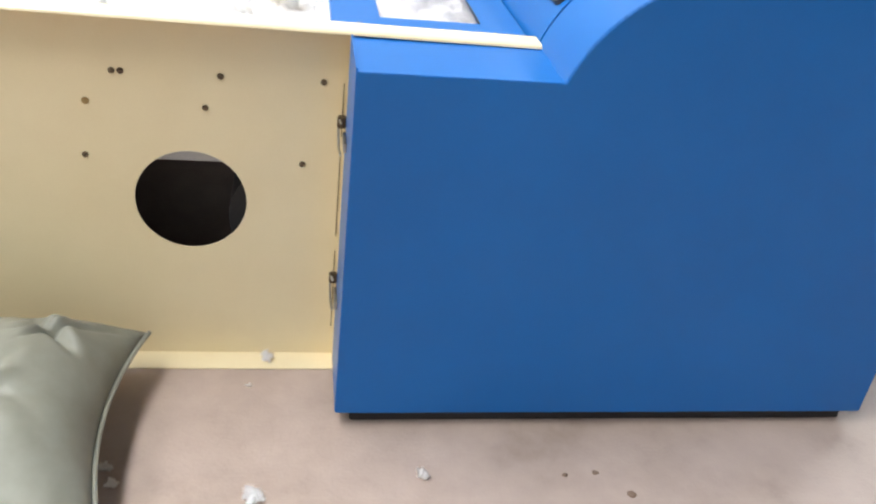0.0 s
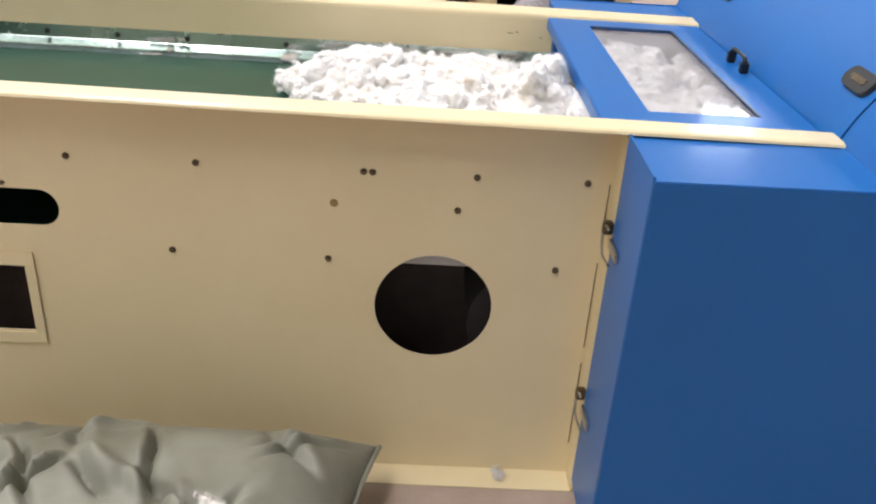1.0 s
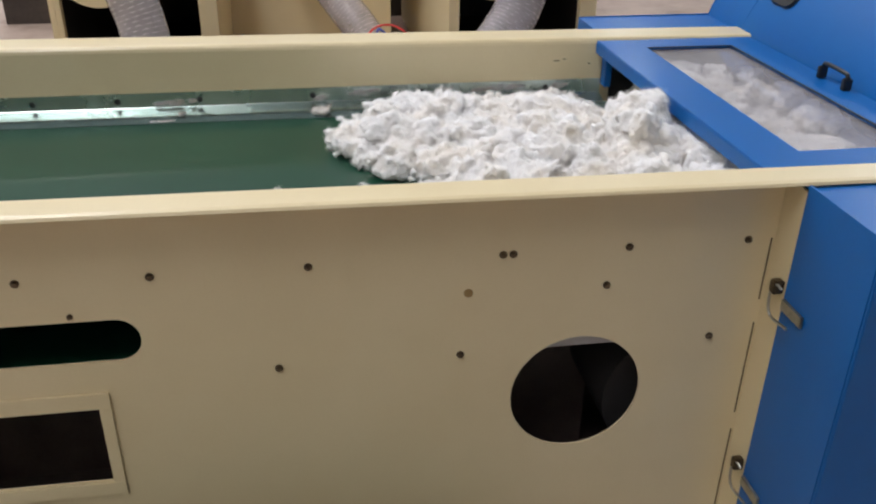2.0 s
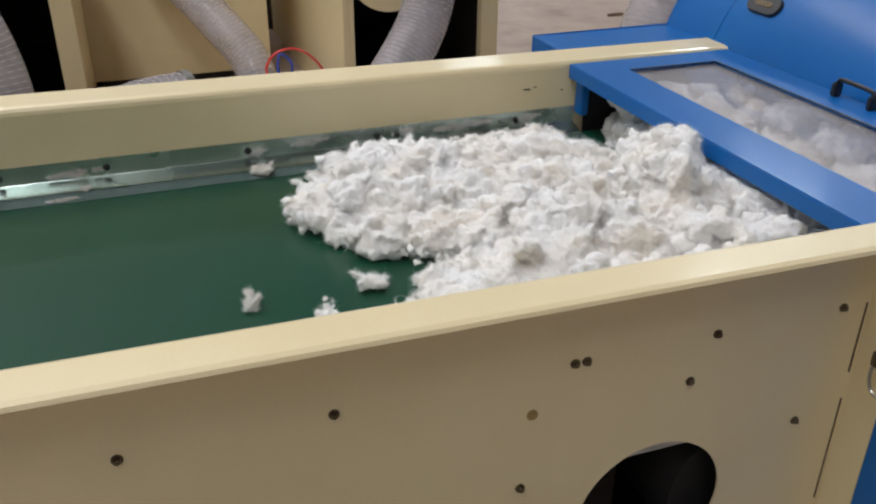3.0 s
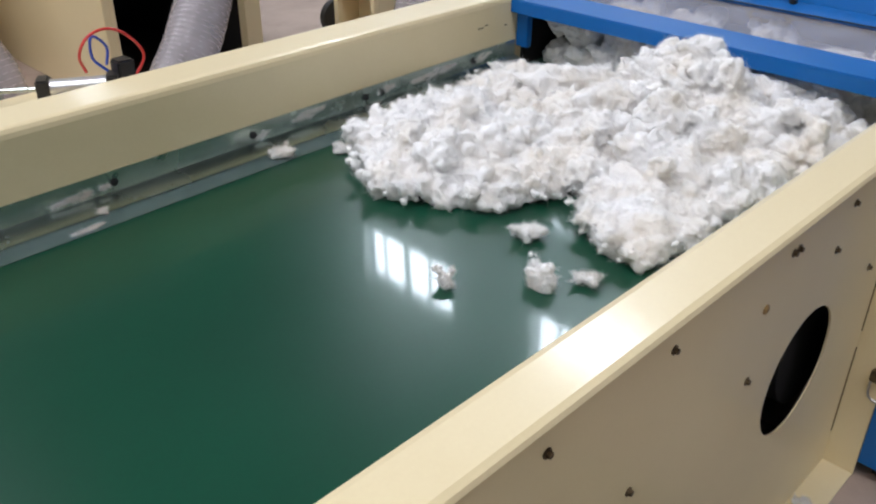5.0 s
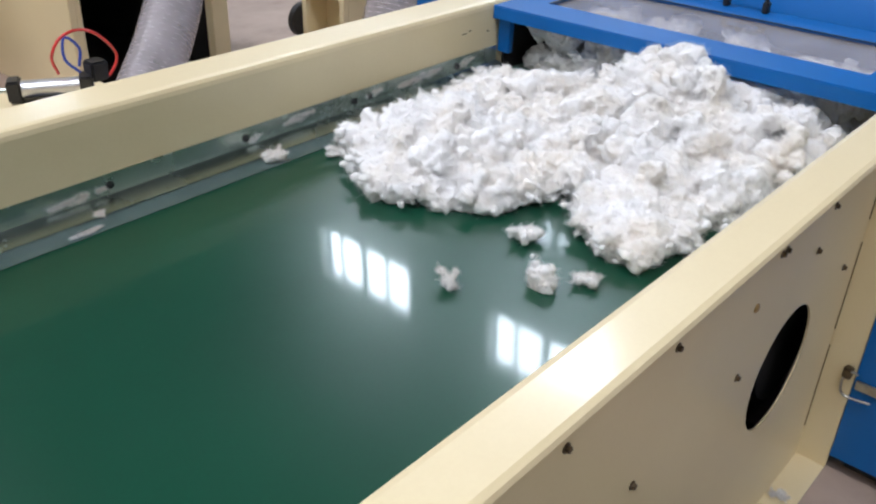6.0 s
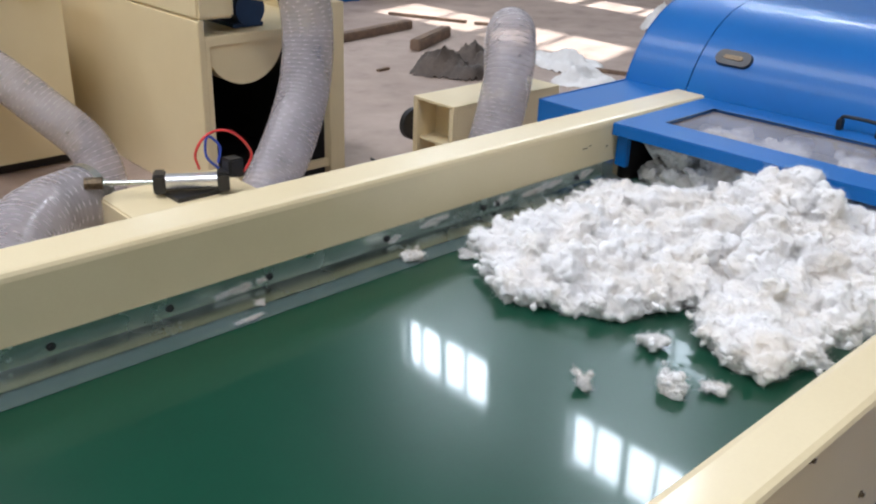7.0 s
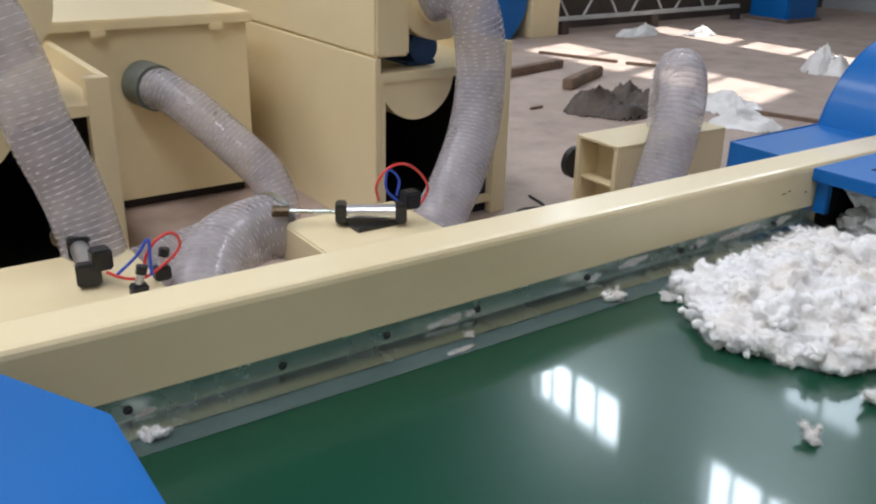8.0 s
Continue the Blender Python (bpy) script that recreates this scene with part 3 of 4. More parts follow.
def clump(at, r, rng, squash=0.75, ragged=0.55):
    """A lump of fibre: a ball torn up by noise at several scales, with ragged wisps."""
    v, f = ICO3_V, ICO3_F
    seed = Vector(rng.uniform(-50, 50, 3))
    turn = np.array(Euler(rng.uniform(0, 6.28, 3)).to_matrix())
    stretch = np.array([rng.uniform(0.7, 1.5), rng.uniform(0.7, 1.3), rng.uniform(0.6, 1.0)])
    out = np.empty_like(v)
    for i, p in enumerate(v):
        q = Vector(p)
        a = noise.noise(q * 1.5 + seed)
        b = noise.noise(q * 3.7 + seed)
        c = noise.noise(q * 8.5 + seed)
        e = noise.noise(q * 19.0 + seed)
        out[i] = p * max(0.25, 1 + ragged * (0.75 * a + 0.45 * b + 0.30 * c + 0.9 * max(0, c + 0.5 * e - 0.2) ** 2 + 0.16 * e))
    out = (out * stretch) @ turn.T
    return out * [1, 1, squash] * r + at, f


def fluff(chunks, voxel, rough):
    """Melts lumps into one mass, then teases its surface out by noise at falling scales. Returns places, faces and normals."""
    ob = mesh_of("lumps", chunks, FIBRE)
    mod = ob.modifiers.new("melt", "REMESH")
    mod.mode, mod.voxel_size = "VOXEL", voxel
    me = bpy.data.meshes.new_from_object(ob.evaluated_get(bpy.context.evaluated_depsgraph_get()))
    old = ob.data
    bpy.data.objects.remove(ob)
    bpy.data.meshes.remove(old)
    n = len(me.vertices)
    co, no = np.empty(n * 3), np.empty(n * 3)
    me.vertices.foreach_get("co", co)
    me.vertices.foreach_get("normal", no)
    co, no = co.reshape(-1, 3), no.reshape(-1, 3)
    d, tear = np.empty((n, 1)), np.empty((n, 3))
    for i in range(n):
        p = Vector(co[i])
        d[i] = 0.65 * noise.noise(p * 18) + 0.45 * noise.noise(p * 46) + 0.30 * noise.noise(p * 100)
        tear[i] = 0.50 * noise.noise_vector(p * 58) + 0.26 * noise.noise_vector(p * 150)
    co = co + (no * d + tear) * rough
    f = np.array([q.vertices[:] for q in me.polygons])
    bpy.data.meshes.remove(me)
    return co, f, no


def mesh_of(name, chunks, mat, parent=None, label=""):
    vs, fs, n = [], [], 0
    for v, f in chunks:
        vs.append(v)
        fs.append(f + n)
        n += len(v)
    me = bpy.data.meshes.new(name)
    me.from_pydata(np.concatenate(vs).tolist(), [], np.concatenate(fs).tolist())
    me.materials.append(mat)
    me.shade_smooth()
    ob = new(name, me)
    if parent is not None:
        ob.parent = parent
        ob.matrix_parent_inverse = Matrix.Translation(-parent.location)
    return tagged(ob, label)


def strands(name, roots, outs, rng, length, width, mat, parent):
    """Fine single fibres standing off a lump."""
    n = len(roots)
    ln = rng.uniform(0.4, 1.0, (n, 1)) * length
    bend = rng.normal(0, 0.5, (n, 3))
    mid = roots + (outs + 0.3 * bend) * ln * 0.5
    tip = roots + (outs + bend) * ln
    tip[:, 2] = np.maximum(tip[:, 2], roots[:, 2].min() + 0.001)
    side = np.cross(outs, rng.normal(0, 1, (n, 3)))
    side /= np.linalg.norm(side, axis=1, keepdims=True) + 1e-9
    side *= width
    v = np.stack([roots - side, roots + side, mid - side * 0.7, mid + side * 0.7, tip], 1).reshape(-1, 3)
    k = np.arange(n)[:, None] * 5
    f = np.concatenate([k + [0, 1, 2], k + [1, 3, 2], k + [2, 3, 4]])
    return tagged(mesh_of(name, [(v, f)], mat, parent), kind="stuff")


def inside(x, y, poly):
    hit = False
    for (xa, ya), (xb, yb) in zip(poly, poly[1:] + poly[:1]):
        if (ya > y) != (yb > y) and x < (xb - xa) * (y - ya) / (yb - ya) + xa:
            hit = not hit
    return hit


def cotton_heap():
    rng = np.random.default_rng(4)
    poly = [(-0.14, 0.875), (-0.165, 0.815), (-0.20, 0.75), (-0.25, 0.70), (-0.255, 0.63), (-0.215, 0.595), (-0.18, 0.51), (-0.115, 0.475), (-0.07, 0.45), (0.0, 0.425), (0.02, 0.37), (-0.07, 0.32), (-0.155, 0.255), (-0.15, 0.20),
            (-0.12, 0.175), (-0.03, 0.153), (0.09, 0.21), (0.065, 0.13), (0.95, 0.06), (0.95, 0.96), (0.545, 0.96), (0.535, 0.86), (0.52, 0.72), (0.435, 0.66), (0.395, 0.76), (0.395, 0.88), (0.35, 0.915), (0.22, 0.885), (0.10, 0.865), (-0.04, 0.855)]
    torn = list(range(17)) + list(range(25, 29))

    def hill(x, y, cx, cy, sx, sy, h):
        return h * math.exp(-((x - cx) / sx) ** 2 - ((y - cy) / sy) ** 2)

    def edge(x, y):
        return min(math.hypot(x - xa - (xb - xa) * t, y - ya - (yb - ya) * t) for (xa, ya), (xb, yb) in zip(poly, poly[1:] + poly[:1])
                   for t in [max(0, min(1, ((x - xa) * (xb - xa) + (y - ya) * (yb - ya)) / ((xb - xa) ** 2 + (yb - ya) ** 2)))])

    heap = thing("cotton_heap", "heap of loose white cotton fibre on the green belt", "cotton", (0.3, 0.5, BELT_Z))
    chunks = []
    tries = 0
    while len(chunks) < 680 and tries < 9000:
        tries += 1
        x, y = rng.uniform(-0.24, 0.95), rng.uniform(0.08, 0.96)
        if not inside(x, y, poly):
            continue
        e = edge(x, y)
        if x > 0.75 and rng.random() < 0.7:
            continue
        top = 0.030 + 0.034 * min(1, e / 0.09) + hill(x, y, 0.415, 0.38, 0.10, 0.14, 0.098) + hill(x, y, 0.18, 0.42, 0.15, 0.14, 0.030) + hill(x, y, 0.36, 0.16, 0.12, 0.06, 0.035)
        top += hill(x, y, 0.58, 0.88, 0.08, 0.12, 0.085) - hill(x, y, 0.465, 0.26, 0.03, 0.08, 0.030) - hill(x, y, 0.42, 0.78, 0.13, 0.12, 0.034) + 0.050 * max(0, min(1, (x - 0.46) / 0.08))
        top += (0.046 * noise.noise(Vector((x * 6.5, y * 6.5, 3.3))) + 0.068 * noise.noise(Vector((x * 15, y * 15, 7.1)))) * min(1, 0.4 + e / 0.06)
        top = min(top, 0.172 if x < 0.44 else 0.122)
        r = min(rng.choice([0.018, 0.028, 0.042, 0.058], p=[0.20, 0.28, 0.32, 0.20]) * rng.uniform(0.85, 1.2), 0.014 + e * 0.5)
        z = BELT_Z + max(top - r * 0.6, r * 0.5)
        chunks.append(clump(np.array([x, y, z]), r, rng, 0.85, 0.55))
        if rng.random() < 0.35:
            chunks.append(clump(np.array([x, y, BELT_Z + r * 0.5]), r * 1.2, rng, 0.8, 0.8))
    for k in range(620):
        seg = rng.choice(torn)
        (xa, ya), (xb, yb), t = poly[seg], poly[seg + 1], rng.random()
        r = rng.uniform(0.006, 0.015)
        way = np.array([yb - ya, xa - xb, 0.0]) / math.hypot(xb - xa, yb - ya) + [rng.normal(0, 0.6), rng.normal(0, 0.6), rng.uniform(0.0, 0.6)]
        root = np.array([xa + (xb - xa) * t, ya + (yb - ya) * t, BELT_Z + r * 0.6 + rng.uniform(0, 0.030)])
        for q in range(3):
            at = root + way * (q - 0.3) * r * 1.0
            chunks.append(clump(at, r * (1 - 0.27 * q), rng, 0.8, 0.9))
    for k in range(90):
        seg = rng.choice(torn)
        (xa, ya), (xb, yb), t = poly[seg], poly[seg + 1], rng.random()
        r = rng.uniform(0.014, 0.030)
        out = np.array([yb - ya, xa - xb, 0.0]) / math.hypot(xb - xa, yb - ya) * rng.uniform(-0.6, 0.9) * r
        chunks.append(clump(np.array([xa + (xb - xa) * t, ya + (yb - ya) * t, BELT_Z + r * rng.uniform(0.5, 1.3)]) + out, r, rng, 0.85, 0.75))
    for gx in np.arange(-0.24, 0.97, 0.035):
        for gy in np.arange(0.10, 0.95, 0.035):
            if inside(gx, gy, poly) and edge(gx, gy) > 0.03:
                chunks.append((ICO1_V * [0.036, 0.036, 0.026] + [gx + rng.normal(0, 0.006), gy + rng.normal(0, 0.006), BELT_Z + 0.022 + rng.uniform(0, 0.02)], ICO1_F))
                for lift in (0.055, 0.09, 0.12):
                    if 0.02 + hill(gx, gy, 0.405, 0.38, 0.10, 0.14, 0.115) + hill(gx, gy, 0.18, 0.42, 0.15, 0.14, 0.03) > lift:
                        chunks.append((ICO1_V * [0.034, 0.034, 0.028] + [gx, gy, BELT_Z + lift], ICO1_F))
    v, f, no = fluff(chunks, 0.0034, 0.0100)
    v[:, 2] = np.maximum(v[:, 2], BELT_Z + 0.001)
    v[:, 1] = np.clip(v[:, 1], 0.014, 0.985)
    roof = np.interp(v[:, 0], [0.452, 0.476], [0.96, 0.886])
    v[:, 2] = np.where(v[:, 2] > roof, roof - 0.15 * (v[:, 2] - roof), v[:, 2])
    tagged(mesh_of("fibre_mass", [(v, f)], FIBRE, heap), kind="stuff")
    good = np.flatnonzero((v[:, 0] < 0.47) & (no[:, 2] > -0.3) & (v[:, 2] > BELT_Z + 0.004))
    pick = rng.choice(good, 165000)
    lay = 0.35 * no[pick] + rng.normal(0, 0.6, (len(pick), 3))
    lay /= np.linalg.norm(lay, axis=1, keepdims=True)
    lay += 0.15 * no[pick]
    strands("fuzz", v[pick] + rng.normal(0, 0.0018, (len(pick), 3)), lay, rng, 0.0095, 0.00018, FUZZ, heap)
    edge_of = np.flatnonzero((v[:, 0] < 0.47) & (np.abs(no[:, 2]) < 0.5) & (v[:, 2] < BELT_Z + 0.05))
    pick = rng.choice(edge_of, min(len(edge_of), 5000), replace=False)
    strands("wisp", v[pick], no[pick], rng, 0.013, 0.0004, FUZZ, heap)



def tuft(at, r, seed, label, squash=0.6, long=1.0):
    rng = np.random.default_rng(seed)
    ob = thing("cotton_tuft", label, "cotton", at, group="cotton tufts")
    a = np.array(at, float)
    chunks = []
    for k in range(4):
        o = rng.normal(0, 0.40, 3) * r * [long, 1, 0.3]
        chunks.append(clump(a + o + [0, 0, r * 0.35], r * rng.uniform(0.38, 0.62), rng, squash, 0.8))
    # drawn-out points of fibre
    for k in range(5):
        turn = rng.uniform(0, 6.28)
        way = np.array([math.cos(turn) * long, math.sin(turn), rng.uniform(0.1, 1.3) * squash])
        for q in range(5):
            chunks.append((ICO1_V * r * (0.34 - 0.055 * q) * rng.uniform(0.8, 1.2, 3) + a + [0, 0, r * 0.3] + way * r * (0.30 + 0.20 * q) + rng.normal(0, 0.07, 3) * r, ICO1_F))
    v, f, no = fluff(chunks, max(0.0014, r * 0.075), min(0.007, r * 0.33))
    v[:, 2] = np.maximum(v[:, 2], at[2] + 0.0005)
    tagged(mesh_of("fibre_mass", [(v, f)], FIBRE, ob), kind="stuff")
    pick = rng.choice(len(v), 1600)
    o = 0.55 * no[pick] + rng.normal(0, 0.6, (len(pick), 3))
    o /= np.linalg.norm(o, axis=1, keepdims=True)
    o[:, 2] = np.abs(o[:, 2])
    strands("fuzz", v[pick], o, rng, min(0.009, r * 0.4), 0.0003, FUZZ, ob)


cotton_heap()
for i, (x, y, r, sq, lg) in enumerate(((-0.415, 0.365, 0.019, 1.1, 0.8), (-0.305, 0.265, 0.022, 1.3, 0.8), (-0.255, 0.215, 0.020, 0.3, 1.3), (-0.205, 0.375, 0.026, 0.45, 1.3))):
    tuft((x, y, BELT_Z + 0.001), r, 40 + i, "small torn tuft of white cotton on the green belt", sq, lg)
for i, (x, y, z, r) in enumerate(((-0.303, 0.930, 0.7615, 0.020), (-0.673, 0.957, 0.763, 0.008), (-1.302, 0.943, 0.7618, 0.016), (-0.19, 0.862, 0.759, 0.017))):
    tuft((x, y, z), r, 60 + i, "scrap of white cotton on the steel strip beside the belt", 0.5, 1.5)



def lint(x, y, z, wide, high, seed, flat, label):
    """A thin smear of fibre clinging to the upright or the lying face of the strip."""
    rng = np.random.default_rng(seed)
    ob = thing("cotton_lint", label, "cotton", (x, y, z), group="cotton lint")
    n = int(2200 * wide / 0.06)
    u, w = rng.uniform(-1, 1, n), rng.normal(0, 0.45, n)
    w *= 1 - 0.8 * np.abs(u)
    spots = np.array([noise.noise(Vector((a * 3, b * 2, seed))) for a, b in zip(u, w)])
    keep = spots > -0.12
    u, w = u[keep], w[keep]
    lean = 0.35 * high * u
    roots = np.stack([x + u * wide / 2, np.full(len(u), y), z + w * high + lean], 1)
    outs = rng.normal(0, 1, (len(u), 3)) * [1.0, 0.25, 0.7]
    if flat:
        roots = np.stack([x + u * wide / 2, y + w * high + lean, np.full(len(u), z)], 1)
        outs = np.abs(rng.normal(0, 1, (len(u), 3))) * [1.0, 0.7, 0.25] * rng.choice([-1, 1], (len(u), 3)) * [1, 1, 0] + [0, 0, 0.15]
    outs /= np.linalg.norm(outs, axis=1, keepdims=True)
    strands("fuzz", roots, outs, rng, 0.007, 0.0003, FUZZ, ob)


ON_WALL = "thin smear of white fibre clinging to the steel strip"
for i, (x, z, wide, high) in enumerate(((-0.69, 0.788, 0.11, 0.009), (-1.30, 0.781, 0.03, 0.006), (-0.30, 0.788, 0.035, 0.010), (-0.18, 0.800, 0.085, 0.011), (0.045, 0.798, 0.05, 0.010), (0.20, 0.797, 0.15, 0.013), (0.37, 0.797, 0.07, 0.012))):
    lint(x, 0.9925, z, wide, high, 120 + i, False, ON_WALL)
for i, (x, y, wide, high) in enumerate(((-0.72, 0.919, 0.06, 0.008), (-0.02, 0.925, 0.09, 0.006))):
    lint(x, y, 0.7612, wide, high, 140 + i, True, "thin smear of white fibre lying on the lower lip of the strip")

# ---- sack and scraps on the floor ----
def sack(at, turn, lx, ly, h):
    """A stuffed woven sack: a pillow with pinched corners, creases and a flat underside."""
    n, m = 170, 120
    rng = random.Random(12)
    folds = []
    for k in range(24):
        ax, ay, a, ln = rng.uniform(-lx, lx) * 0.85, rng.uniform(-ly, ly) * 0.85, rng.uniform(0, 6.28), rng.uniform(0.15, 0.36)
        folds.append((ax, ay, ax + ln * math.cos(a), ay + ln * math.sin(a), rng.uniform(0.013, 0.030), rng.uniform(0.016, 0.034)))
    for cx, cy in ((1, 1), (1, -1)):
        for k in range(4):
            a = math.atan2(-cy * 0.5, -cx) + rng.uniform(-0.6, 0.6)
            folds.append((cx * lx * 0.96, cy * ly * 0.94, cx * lx * 0.96 + 0.3 * math.cos(a), cy * ly * 0.94 + 0.3 * math.sin(a), 0.013, 0.014))
    ob = thing("sack", "stuffed olive-grey woven plastic sack lying against the panel", "sack", at)
    bm = bmesh.new()
    rot = Matrix.Translation(at) @ pose(0, 0, 0, 0, 0, turn)
    grid = {}
    for s in (1, -1):
        for i in range(n + 1):
            for j in range(m + 1):
                u, v = 2 * i / n - 1, 2 * j / m - 1
                rim_here = i in (0, n) or j in (0, m)
                if s < 0 and rim_here:
                    grid[s, i, j] = grid[1, i, j]
                    continue
                fat = max(0, (1 - abs(u) ** 2.6) * (1 - abs(v) ** 2.6)) ** 0.5
                px = u * lx * (1 - 0.10 * (1 - v * v) * abs(u) ** 3) * (1 - 0.03 * fat)
                py = v * ly * (1 - 0.10 * (1 - u * u) * abs(v) ** 3)
                q = Vector((px * 2.3, py * 2.3, 1.7 * s))
                crease = 0.05 * noise.noise(q * 0.8) + 0.022 * noise.noise(q * 2.1)
                for ax, ay, bx, by, wide, deep in folds:
                    dx, dy = bx - ax, by - ay
                    t = max(0, min(1, ((px - ax) * dx + (py - ay) * dy) / (dx * dx + dy * dy)))
                    side = ((px - ax) * dy - (py - ay) * dx) / math.hypot(dx, dy)
                    side += 0.025 * noise.noise(Vector((px * 7, py * 7, ax)))
                    far = math.hypot(px - ax - dx * t, py - ay - dy * t)
                    if far < 4 * wide:
                        near_end = min(1, 4 * t, 4 * (1 - t) + 0.1)
                        crease += near_end * deep * (0.8 * math.exp(-((side - wide) / wide) ** 2) - 1.3 * math.exp(-((side + wide * 0.4) / (0.6 * wide)) ** 2)) * math.exp(-(far / (3 * wide)) ** 4)
                crease *= min(1.0, 1.25 * fat) ** 1.8
                if s > 0:
                    z = h * 0.42 + h * 0.58 * fat + crease
                else:
                    z = h * 0.42 * (1 - fat) ** 1.3 + 0.004
                grid[s, i, j] = bm.verts.new(rot @ Vector((px, py, z)))
    for s in (1, -1):
        for i in range(n):
            for j in range(m):
                ring = [grid[s, i, j], grid[s, i + 1, j], grid[s, i + 1, j + 1], grid[s, i, j + 1]]
                bm.faces.new(ring if s > 0 else ring[::-1])
    hem = [grid[1, n, j].co.copy() + Vector((0.004, 0, 0)) for j in range(0, m + 1, 6)]
    part("sack_cloth", bm, CLOTH, ob, smooth=70)
    part("sewn_hem", tube([tuple(p) for p in hem], 0.006, 8, 0.012), CLOTH, ob)
    return ob


stuffed = sack((-0.53, -0.44, 0.001), 1.0, 0.58, 0.345, 0.31)
SKIN = np.array([v.co[:] for v in stuffed.children[0].data.vertices])
for i, (x, y, z, r) in enumerate(((-0.25, -0.491, 0, 0.032), (-0.36, -0.635, 0, 0.036))):
    z = SKIN[np.hypot(SKIN[:, 0] - x, SKIN[:, 1] - y) < 0.012][:, 2].max() - 0.004
    tuft((x, y, z), r, 80 + i, "scrap of white cotton lying on the olive sack", 0.6, 1.0)
for i, (x, y, r) in enumerate(((-0.006, -0.437, 0.012), (0.015, -0.486, 0.011), (0.338, -0.523, 0.020), (0.726, -0.473, 0.013), (0.30, -0.14, 0.006))):
    tuft((x, y, 0.0005), r, 90 + i, "scrap of white cotton on the concrete floor", 0.5, 1.2)
tuft((0.343, -0.03, 0.006), 0.018, 99, "scrap of white cotton on the bottom lip of the panel", 0.4, 1.2)
for i, (x, y, r) in enumerate(((1.16, -0.471, 0.008), (1.08, -0.477, 0.007), (1.231, -0.545, 0.012))):
    bm = bmesh.new()
    bmesh.ops.create_icosphere(bm, subdivisions=2, radius=r, matrix=Matrix.Translation((x, y, r * 0.3)))
    for v in bm.verts:
        v.co.z = max(0.0003, 0.35 * v.co.z + 0.002 * noise.noise(v.co * 150))
        v.co.x += 0.004 * noise.noise(v.co * 90 + Vector((i, 0, 0)))
    tagged(part("dirt_crumb", bm, RUST), "dark crumb of dirt on the concrete floor", "debris")


# ---- fan units behind the conveyor ----
def hose(ctrl, r, label, pitch=0.022, collar=None):
    ob = thing("suction_hose", label, "hose", ctrl[-1], group="clear suction hoses")
    part("hose_wall", tube(ctrl, r, 28, pitch / 4, 0.0008, pitch, caps=False), HOSE, ob, smooth=80)
    part("coil_wire", coil(ctrl, r + 0.0006, 0.0017, pitch), COIL, ob)
    for at_end in ((0,) if collar is None else collar):
        pts = path_points(ctrl, 0.02)
        a, b = (pts[0], pts[3]) if at_end == 0 else (pts[-1], pts[-4])
        part("hose_clamp", rod(a, a + (b - a).normalized() * 0.03, r + 0.005, 28), ZINC, ob)
    return ob


def fan_unit(dx, motor):
    """A cream cabinet with a fan on a shelf over a dark opening."""
    x0, x1, y0, y1 = 0.44 + dx, 1.24 + dx, 3.2, 5.3
    ob = thing("fan_cabinet", "cream steel fan cabinet with an open dark front and a shelf", "cabinet", (x0 + 0.4, y0 + 0.4, 0), group="fan cabinets")
    part("side_panel", box(x0, x0 + 0.03, y0, y1, 0.0, 0.87, 0.003), CREAM, ob)
    part("leg", box(x1 - 0.09, x1, y0, y0 + 0.06, 0.0, 0.90, 0.003), CREAM, ob)
    part("side_panel", box(x1 - 0.03, x1, y0 + 0.06, y1, 0.0, 0.90, 0.002), CREAM, ob)
    part("post", box(x0 + 0.03, x0 + 0.055, y0 + 0.001, y0 + 0.05, 0.0, 0.80, 0.002), CREAM, ob)
    part("shelf", box(x0 + 0.03, x1 - 0.03, y0 + 0.002, y1, 0.755, 0.80, 0.003), CREAM, ob)
    # back, side sheets and bottom are near-black to paint the shade inside the cabinet
    part("back_panel", box(x0 + 0.03, x1 - 0.03, y1 - 0.03, y1, 0.0, 0.755, 0), SHADE_BLACK, ob)
    part("liner", box(x0 + 0.031, x0 + 0.034, y0 + 0.05, y1 - 0.03, 0.0, 0.754, 0), SHADE_BLACK, ob)
    part("liner", box(x1 - 0.034, x1 - 0.031, y0 + 0.061, y1 - 0.03, 0.0, 0.754, 0), SHADE_BLACK, ob)
    part("bottom", box(x0 + 0.035, x1 - 0.035, y0 + 0.06, y1 - 0.03, 0.002, 0.012, 0), SHADE_BLACK, ob)
    part("base_rail", box(x0 + 0.06, x1 - 0.09, y0 + 0.02, y0 + 0.05, 0.06, 0.10, 0.002), CREAM, ob)
    # upper casing set back over the left part
    part("upper_casing", box(x0 + 0.004, x0 + 0.19, y0 + 0.004, y1 - 0.01, 0.872, 1.75, 0.012), CREAM, ob)
    scroll = part("fan_scroll", prism(arc(x0 + 0.37, 1.20, 0.27, 0, 360, 40)[:-1], "y", y0 + 0.012, y0 + 0.34, 0.004), CREAM, ob, "round cream fan housing")
    part("scroll_bottom", prism(arc(x0 + 0.24, 0.77, 0.207, 184, 356, 28), "y", y0 + 0.012, y0 + 0.30, 0.002), CREAM, ob)
    part("inlet_ring", rod((x0 + 0.33, y0 + 0.10, 1.12), (x0 + 0.33, y0 - 0.03, 1.12), 0.115, 32), CREAM, scroll)
    if not motor:
        return ob
    part("motor", rod((x0 + 0.33, y0 + 0.10, 0.885), (x0 + 0.33, y0 + 0.42, 0.885), 0.078, 24), MOTOR, ob, "dark blue electric motor")
    part("motor_foot", box(x0 + 0.25, x0 + 0.41, y0 + 0.12, y0 + 0.40, 0.80, 0.82, 0.003), MOTOR, ob)
    return ob


